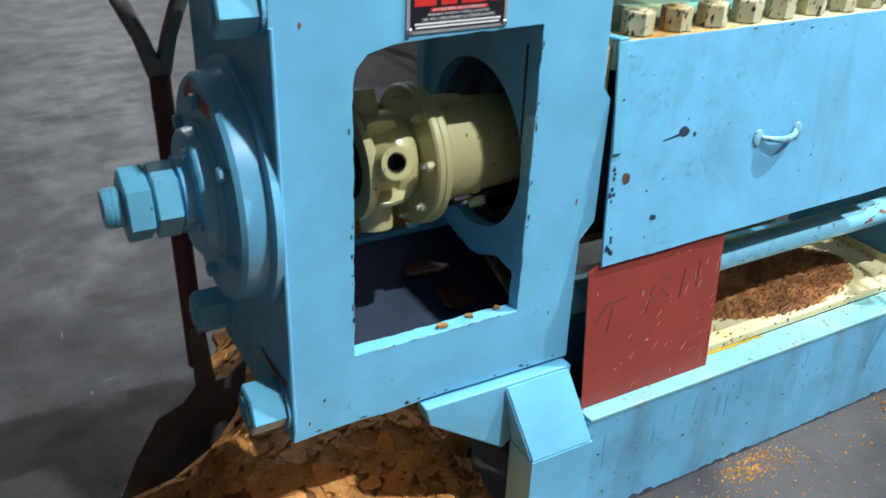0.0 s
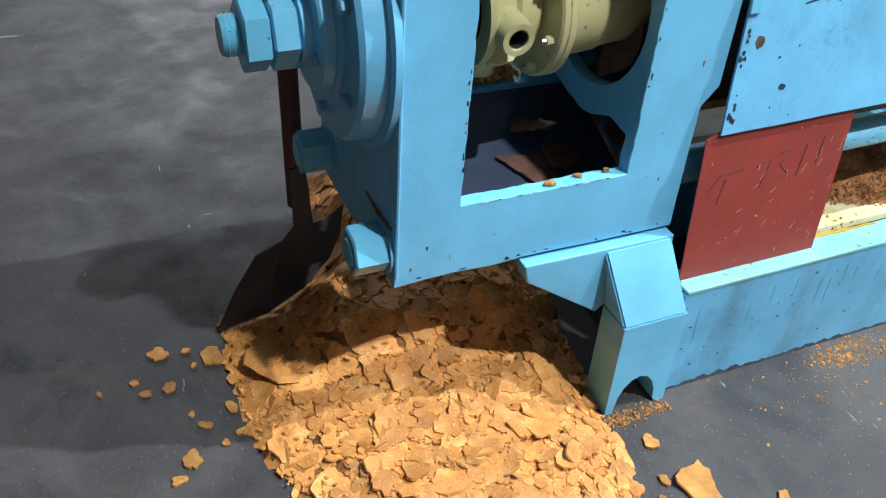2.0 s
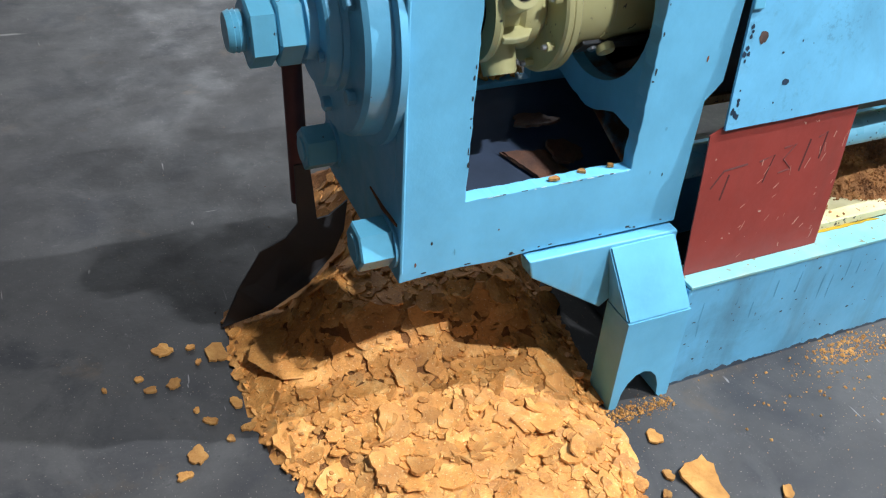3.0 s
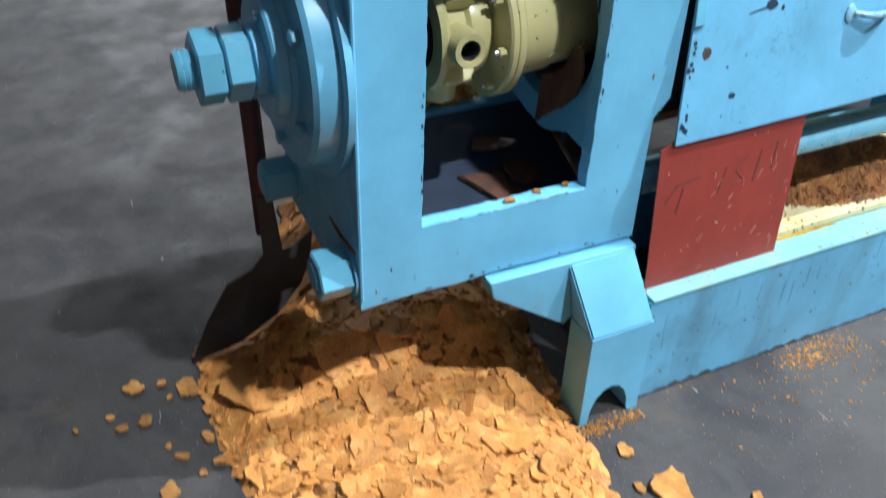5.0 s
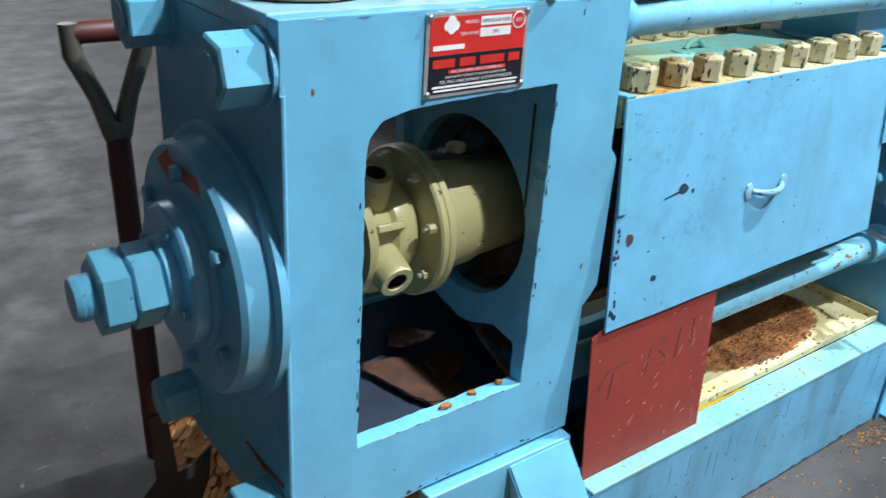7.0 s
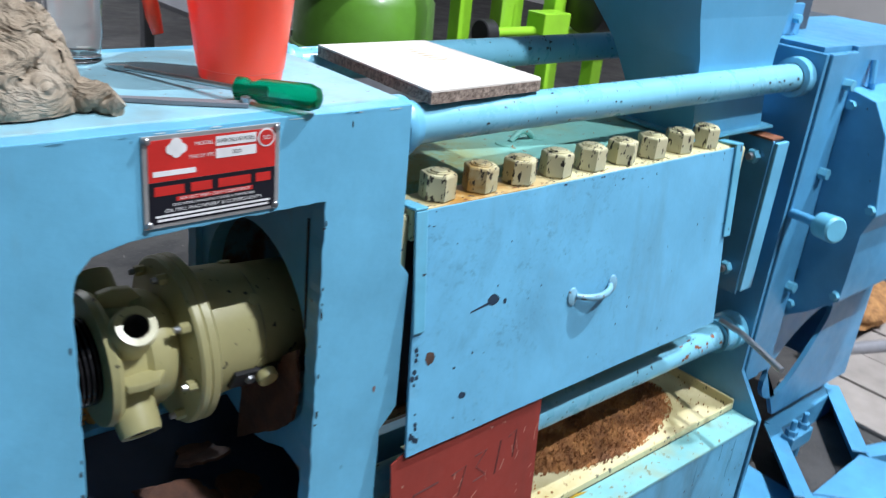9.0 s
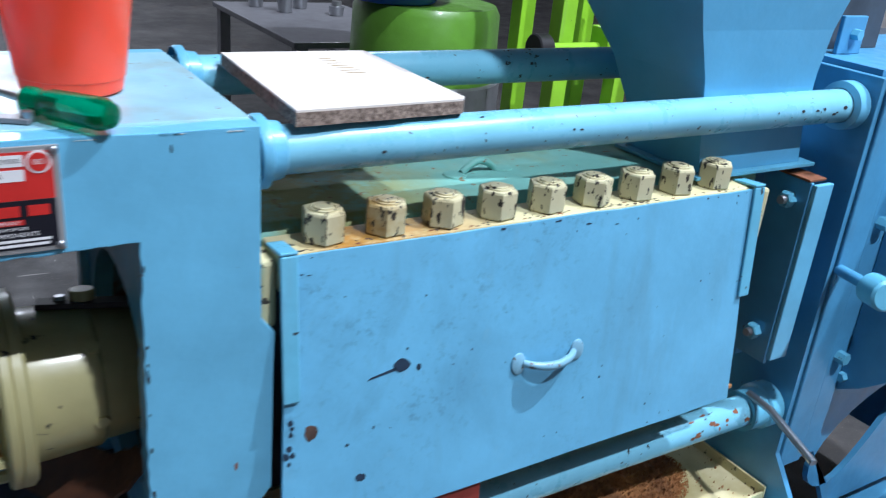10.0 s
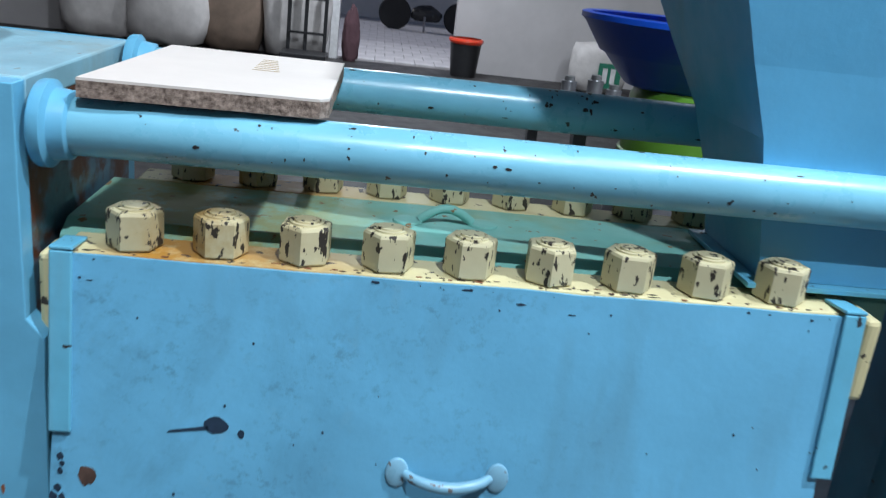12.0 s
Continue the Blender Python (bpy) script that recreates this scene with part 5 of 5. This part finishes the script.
def tray_spot(r):
    while True:
        x, y = r.uniform(1.02, 1.76), r.uniform(0.0, 0.3)
        d = ((x - 1.37) / 0.31) ** 2 + ((y - 0.165) / 0.15) ** 2
        if d < 1 or r.random() < 0.03:
            return x, y, TZ + 0.006 + max(0, 1 - d) * 0.065 * r.uniform(0.5, 1)


mv, mf = [], []
for j in range(25):
    for i in range(60):
        x, y = 1.05 + 0.65 * i / 59, 0.015 + 0.305 * j / 24
        d = ((x - 1.37) / 0.31) ** 2 + ((y - 0.165) / 0.145) ** 2
        mv.append((x, y, TZ + 0.0015 + 0.05 * max(0, 1 - d) * (0.9 + 0.5 * noise.noise(Vector((x * 20, y * 20, 3)))) + 0.006 * noise.noise(Vector((x * 70, y * 70, 5)))))
for j in range(24):
    for i in range(59):
        k = j * 60 + i
        if max(mv[k][2], mv[k + 61][2]) > TZ + 0.004:
            mf.append((k, k + 1, k + 61, k + 60))
me = bpy.data.meshes.new("oil_cake_meal")
me.from_pydata(mv, [], mf)
me.materials.append(MATS["cake_meal"])
tagged(new("oil_cake_meal", me), "mound of crumbly brown oil cake meal on the tray", "oil cake", "", "stuff")
crumbs("oil_cake_crumbs", "brown crumbly oil cake meal heaped on the drip tray", 9000, tray_spot, 0.0010, 0.0048, "cake_meal", 21)
crumbs("oil_cake_crumbs", "orange-brown oil cake meal piled behind the outlet", 3600, shelf_spot, 0.004, 0.012, "oil_cake", 27)
crumbs("oil_cake_crumbs", "scattered brown crumbs on the concrete beside the press", 900, lambda r: ((1.10 + r.gauss(0, 0.07), -0.13 + r.gauss(0, 0.025), 0.001) if r.random() < 0.6 else (1.15 + r.gauss(0, 0.25), -0.2 + r.gauss(0, 0.08), 0.001)), 0.0008, 0.006, "oil_cake", 22)
crumbs("oil_cake_crumbs", "golden crumbs swept against the press foot", 500, lambda r: (r.uniform(0.44, 0.6), -0.12 + r.gauss(0, 0.012), 0.002), 0.001, 0.005, "oil_cake", 23)
crumbs("oil_cake_crumbs", "crumbs along the foot of the end frame", 300, lambda r: (1.70 + r.gauss(0, 0.07), -0.12 + r.gauss(0, 0.025), 0.002), 0.001, 0.007, "cake_dark", 24)
crumbs("oil_cake_crumbs", "brown oil cake crust along the ledge under the chamber", 1500, lambda r: (r.uniform(0.94, 1.59), r.uniform(0.02, 0.08), 0.606 + 0.012 * r.random() ** 2), 0.0015, 0.007, "cake_dark", 29)
crumbs("floor_grit", "fine pale grit on the concrete floor", 1500, lambda r: (r.uniform(-1.2, 1.7), r.uniform(-0.75, 1.4) if r.random() < 0.6 else r.uniform(-0.6, 0.0), 0.0006), 0.0005, 0.0026, "sack_brown", 25)


# ---- shovel leaning behind the end plate ----
shovel = thing("shovel", "black-bladed shovel with dark red wooden shaft leaning on the press", "shovel")
foot_p, grip_p = Vector((-0.055, 0.452, 0.30)), Vector((-0.052, 0.50, 0.93))
part("shaft", tube_path([foot_p, foot_p.lerp(grip_p, 0.5), grip_p], [0.021, 0.0205, 0.02], 18), "dark_wood", shovel, "dark red wooden shaft", smooth=40)
sock = part("grip_fork", tube_path([grip_p + Vector((0.0, 0, -0.07)), grip_p + Vector((0.0, 0, 0.03))], [0.021, 0.017], 16), "fork_steel", shovel, "worn steel fork of the grip", smooth=40)
for sx in (-1, 1):
    part("fork_arm", tube_path([grip_p + Vector((0.006 * sx, 0, 0.0)), grip_p + Vector((0.026 * sx, 0, 0.07)), grip_p + Vector((0.055 * sx, 0.002, 0.14)), grip_p + Vector((0.057 * sx, 0.003, 0.19))], [0.017, 0.015, 0.016, 0.015], 12), "fork_steel", sock, smooth=40)
part("grip", lathe([(-0.056, 0.014), (-0.04, 0.018), (0.04, 0.018), (0.056, 0.014)], "x", 20, tuple(grip_p + Vector((0, 0.003, 0.175)))), "dark_wood", shovel, "dark red wooden hand grip", smooth=40)
sb = bmesh.new()
outline = [(-0.262, 0.012), (-0.215, 0.115), (-0.16, 0.205), (-0.10, 0.232), (-0.072, 0.262), (-0.07, 0.40), (-0.036, 0.40), (-0.028, 0.262), (0.0, 0.262), (0.048, 0.286), (0.035, 0.215), (0.005, 0.16), (-0.06, 0.10), (-0.15, 0.05)]
prism(outline, 0.42, 0.4245, "y", 0.0, bm=sb)
for v in sb.verts:
    v.co.y += 0.10 * (v.co.z - 0.25) + 0.9 * (v.co.x + 0.09) ** 2
part("shovel_blade", sb, "black_steel", shovel, "black worn steel blade")

# ---- motor frame on the floor ----
stand = thing("motor_frame", "low blue welded angle-iron motor frame on the floor", "frame")


def rail(p, q, w, h, z, name="rail"):
    d = (Vector(q) - Vector(p))
    l = d.length
    m = Matrix.Translation((p[0], p[1], z)) @ Matrix.Rotation(math.atan2(d.y, d.x), 4, "Z")
    b = bmesh.new()
    box(0, l, -w / 2, w / 2, h - 0.006, h, 0.001, bm=b)
    box(0, l, -w / 2, -w / 2 + 0.006, 0, h - 0.0065, 0.001, bm=b)
    return part(name, moved(b, m), "blue_drive", stand)


CORN = [(2.12, 0.02), (2.52, 0.035), (2.23, -0.205), (1.88, -0.216)]
rail(CORN[0], CORN[1], 0.05, 0.085, 0.0)
rail(CORN[2], CORN[1], 0.05, 0.085, 0.001)
rail(CORN[3], CORN[0], 0.05, 0.085, 0.002)
rail(CORN[3], (2.0, -0.36), 0.05, 0.085, 0.003)
rail((2.0, -0.36), (2.5, -0.42), 0.06, 0.084, 0.0)
rail((2.24, -0.21), (2.5, -0.3), 0.05, 0.083, 0.0)
part("gusset", prism([(1.905, -0.225), (2.20, -0.215), (2.26, -0.33), (2.03, -0.35)], 0.088, 0.094, "z", 0.001), "blue_drive", stand, "flat welded gusset plate")
part("base_pad", box(1.80, 1.98, -0.16, 0.02, 0.0, 0.012, 0.002), "blue_drive", stand)
clamp = part("clamp", box(2.08, 2.2, -0.07, -0.03, 0.05, 0.10, 0.004), "blue_drive", stand, "bolted clamp")
for cx in (2.10, 2.17):
    part("bolt", lathe([(0.0, 0.009), (0.15, 0.009)], "z", 10, (cx, -0.05, 0)), "blue_drive", clamp)
    part("bolt_nut", lathe([(0.101, 0.018), (0.118, 0.018)], "z", 6, (cx, -0.05, 0)), "blue_drive", clamp)
pipe2 = tagged(link_mesh("loose_pipe", tube_path([(2.75, 0.25, 0.03), (3.9, -0.25, 0.03)], 0.026, 16), "grey_table", smooth=40), "grey steel pipe lying on the floor", "pipe")
for i in range(4):
    pk = tagged(link_mesh("floor_plank", box(2.5 + 0.24 * i, 2.73 + 0.24 * i, -0.9, 0.2, 0.002, 0.018 + 0.003 * (i % 2), 0.003), "plank"), "grey weathered plank lying on the floor", "plank", "floor planks")
scrap = tagged(link_mesh("dirt_heap", moved(crumpled(0.35, 0.25, 0.09, 13, 4), pose(3.3, 0.42, 0.0)), "cake_dark", smooth=60), "dark brown heap of waste cake by the wall", "oil cake", "", "stuff")

# ---- the back of the workshop ----
green = thing("filter_press", "lime green filter pump machine with a round tank", "machine")
TKX, TKY = 2.3, 2.5
tank = part("tank", lathe([(0.42, 0.30), (0.425, 0.335), (0.70, 0.335), (0.705, 0.345), (0.73, 0.345), (0.735, 0.335), (0.95, 0.33), (0.985, 0.31)], "z", 56, (TKX, TKY, 0)), "tank_green", green, "green round tank with shade put into its paint", smooth=35)
part("tank_band", lathe([(0.40, 0.36), (0.66, 0.36), (0.665, 0.345)], "z", 56, (TKX, TKY, 0)), "grey_table", tank, "grey lower band", smooth=35)
for k in range(3):
    a = radians(90 + 120 * k)
    part("leg", box(TKX + 0.26 * math.cos(a) - 0.03, TKX + 0.26 * math.cos(a) + 0.03, TKY + 0.26 * math.sin(a) - 0.03, TKY + 0.26 * math.sin(a) + 0.03, 0.0, 0.399, 0.003), "lime_paint", green)
for px, py in ((2.46, 1.74), (2.78, 1.74), (2.46, 2.0), (2.78, 2.0), (3.1, 1.74)):
    part("post", box(px - 0.035, px + 0.035, py - 0.035, py + 0.035, 0.0, 1.3, 0.003), "lime_paint", green)
for z in (0.55, 0.86):
    part("crossbar", box(2.496, 2.744, 1.71, 1.77, z, z + 0.05, 0.003), "lime_paint", green)
    part("crossbar", box(2.816, 3.064, 1.71, 1.77, z + 0.02, z + 0.07, 0.003), "lime_paint", green)
part("box_section", box(2.58, 2.74, 1.60, 1.705, 0.93, 1.02, 0.004), "lime_paint", green)
part("spindle", lathe([(2.28, 0.02), (2.58, 0.02)], "x", 14, (0, 1.66, 0.94)), "lime_paint", green, smooth=40)
part("coupling", lathe([(2.27, 0.05), (2.275, 0.055), (2.33, 0.055), (2.335, 0.05)], "x", 20, (0, 1.66, 0.94)), "black_plastic", green, smooth=40)
part("motor", lathe([(2.82, 0.10), (2.84, 0.13), (3.2, 0.13), (3.22, 0.1)], "x", 28, (0, 1.62, 1.06)), "black_plastic", green, "dark motor body", smooth=40)

tub = thing("plastic_tub", "deep blue plastic tub standing on a green tank", "tub")
part("body", lathe([(0.9865, 0.17), (0.995, 0.19), (1.10, 0.285), (1.108, 0.305), (1.21, 0.375), (1.225, 0.39), (1.225, 0.365), (1.1, 0.27), (1.0, 0.18)], "z", 56, (2.12, 2.5, 0)), "blue_plastic", tub, smooth=35)
part("rim", lathe([(1.2255, 0.36), (1.2255, 0.395), (1.245, 0.395), (1.25, 0.38), (1.245, 0.36)], "z", 56, (2.12, 2.5, 0), close=False), "blue_plastic", tub, smooth=35)

table = thing("work_table", "long low grey metal table against the wall", "table")
part("tabletop", moved(box(-0.4, 0.4, -0.62, 0.62, 0.69, 0.72, 0.004), pose(2.25, 3.55, 0)), "grey_table", table)
for a, b in ((-0.35, -0.57), (0.35, -0.57), (-0.35, 0.57), (0.35, 0.57)):
    part("leg", moved(box(a - 0.03, a + 0.03, b - 0.03, b + 0.03, 0, 0.689), pose(2.25, 3.55, 0)), "grey_table", table)
for i, (x, y, h) in enumerate(((2.15, 3.8, 0.12), (2.3, 3.95, 0.06), (2.05, 4.0, 0.08), (2.42, 3.7, 0.05))):
    tagged(link_mesh("steel_jar", lathe([(0.722, 0.04), (0.722 + h, 0.045), (0.725 + h, 0.03), (0.75 + h, 0.028)], "z", 20, (x, y, 0)), "bare_steel", smooth=40), "small steel jar standing on the table", "jar", "jars on the table")

bucket = thing("waste_bin", "black bin with red rim by the wall", "bin")
part("body", lathe([(0.0, 0.14), (0.005, 0.16), (0.44, 0.2), (0.44, 0.18), (0.02, 0.14)], "z", 28, (2.065, 10.15, 0)), "black_plastic", bucket, smooth=40)
part("rim", lathe([(0.41, 0.202), (0.44, 0.22), (0.47, 0.214), (0.475, 0.19)], "z", 28, (2.065, 10.15, 0), close=False), "red_plastic", bucket, "red rim", smooth=40)


def sack(x, y, w, h, material, label, seed):
    bm = bmesh.new()
    bmesh.ops.create_icosphere(bm, subdivisions=3, radius=1)
    for v in bm.verts:
        d = v.co
        k = 1 + 0.10 * noise.noise(d * 2.2 + Vector((seed, 0, 0)))
        p = max(abs(d.x), abs(d.y), abs(d.z))
        q = d.lerp(d / p, 0.55) * k
        v.co = Vector((x + q.x * w, y + q.y * w * 0.7, max(0.0, h / 2 + q.z * h / 2)))
    return tagged(link_mesh("sack", bm, material, smooth=60), label, "sack", "sacks by the wall")


sack(-0.05, 10.2, 0.42, 1.25, "sack_white", "full white woven sack by the doorway", 1)
sack(-1.55, 10.1, 0.5, 1.1, "sack_white", "full white woven sack against the wall", 2)
sack(-0.85, 10.2, 0.42, 1.2, "sack_brown", "full brown jute sack against the wall", 3)
sack(-2.4, 10.2, 0.45, 1.15, "sack_white", "full white woven sack against the wall", 4)
bag = sack(3.72, 9.9, 0.36, 0.62, "sack_white", "white printed feed bag leaning by the wall", 6)
part("print_patch", box(3.66, 3.94, 9.60, 9.61, 0.1, 0.4), "label_green", bag, "green printed patch")
for k in range(2):
    part("print_bar", box(3.71 + 0.1 * k, 3.77 + 0.1 * k, 9.593, 9.598, 0.16, 0.34), "print_white", bag)
scale_t = thing("platform_scale", "dark steel platform scale by the doorway", "scale")
part("platform", box(-0.15, 0.38, 9.3, 9.8, 0.08, 0.16, 0.01), "black_plastic", scale_t)
for px in (-0.1, 0.1, 0.33):
    part("column", box(px - 0.02, px + 0.02, 9.72, 9.78, 0.161, 1.1), "black_plastic", scale_t)
for pz in (0.35, 0.75):
    part("crossbar", box(-0.1, 0.33, 9.70, 9.718, pz, pz + 0.03), "black_plastic", scale_t)
part("foot", box(-0.12, 0.35, 9.32, 9.78, 0.0, 0.079), "black_plastic", scale_t)
tagged(link_mesh("hanging_cloth", moved(crumpled(0.12, 0.1, 0.45, 17, 4), pose(0.62, 10.45, 0.0)), "purple_cloth", smooth=60), "dark maroon cloth bundle at the door post", "cloth")
bike = thing("motorcycle", "dark motorcycle parked in the yard outside", "motorcycle")
for wx in (0.0, 1.25):
    wheel = part("wheel", lathe([(-0.045, 0.24), (-0.05, 0.29), (-0.03, 0.31), (0.03, 0.31), (0.05, 0.29), (0.045, 0.24)], "y", 32, (1.25 + wx, 16.2, 0.31)), "tyre", bike, smooth=40)
    part("rim", lathe([(-0.02, 0.05), (-0.035, 0.23), (0.035, 0.23), (0.02, 0.05)], "y", 24, (1.25 + wx, 16.2, 0.31)), "grey_table", wheel, smooth=40)
part("engine", moved(crumpled(0.32, 0.14, 0.2, 3, 3), pose(1.85, 16.2, 0.2)), "black_plastic", bike)
part("tank", lathe([(1.45, 0.05), (1.6, 0.15), (2.0, 0.14), (2.5, 0.06)], "x", 20, (0, 16.2, 0.78)), "dark_wood", bike, smooth=40)
part("side_stand", box(1.8, 1.84, 16.0, 16.04, -0.018, 0.3), "grey_table", bike)

# ---- yard paving ----
pv = bpy.data.meshes.new("paver")
pb = box(-0.132, 0.132, -0.232, 0.232, 0, 0.03, 0.005, 1)
pb.to_mesh(pv)
pb.free()
pv.materials.append(MATS["paver"])
yard = bpy.data.objects["ground"]
for j in range(14):
    for i in range(13):
        ob = new("paver", pv)
        ob.parent = yard
        ob.location = (0.0 + 0.27 * i + (0.135 if j % 2 else 0), 11.06 + 0.47 * j, -0.02)

# ---- flakes that drop from the outlet ----
DROPS = []
tongue = [(-0.015, 0.08), (-0.055, 0.11), (-0.062, 0.04), (-0.045, -0.02), (0.0, -0.065), (0.07, -0.11), (0.138, -0.16), (0.125, -0.08), (0.115, -0.02), (0.055, 0.005), (0.01, 0.035)]
for i, (t0, scale) in enumerate(((0.55, 0.7), (2.28, 0.6), (5.0, 0.75), (6.3, 0.7), (9.9, 1.0))):
    bm = prism(ragged([(a * scale, b * scale) for a, b in tongue], 0.008, 0.002, 6 + i), -0.003, 0.003, "x")
    ob = tagged(link_mesh("cake_sheet", bm, "cake_wet"), "wet red-brown oil cake sheet pushed out of the outlet", "oil cake", "falling cake sheets")
    DROPS.append((ob, t0))


def motions():
    rows = [(k * 0.25, pose(0, AX_Y, AX_Z, -122.95 * k * 0.25)) for k in range(49)]
    walk(screw, rows)
    inside, lip = (0.545, 0.16, 0.735), (0.456, 0.10, 0.72)
    for layer, (ob, t0) in enumerate(DROPS):
        rest = (0.42 - 0.012 * layer, 0.15 + 0.008 * layer, 0.437 + 0.008 * layer)
        grow = 7.4 if t0 > 9 else t0 - 0.45
        rows = [(0.0, pose(*inside)), (grow, pose(*inside)), (grow + 0.35, pose(*lip, 3))]
        rows.append((t0, pose(*lip, -4)))
        for k in (0.33, 0.66, 1.0):
            rows.append((t0 + 0.24 * k, pose(lip[0] + (rest[0] - lip[0]) * k, lip[1] + (rest[1] - lip[1]) * k, lip[2] + (rest[2] - lip[2]) * k * k, 24 * k) @ pose(0, 0, 0, 0, 88 * k)))
        rows.append((12.0, pose(*rest, 24) @ pose(0, 0, 0, 0, 88)))
        walk(ob, rows)


motions()
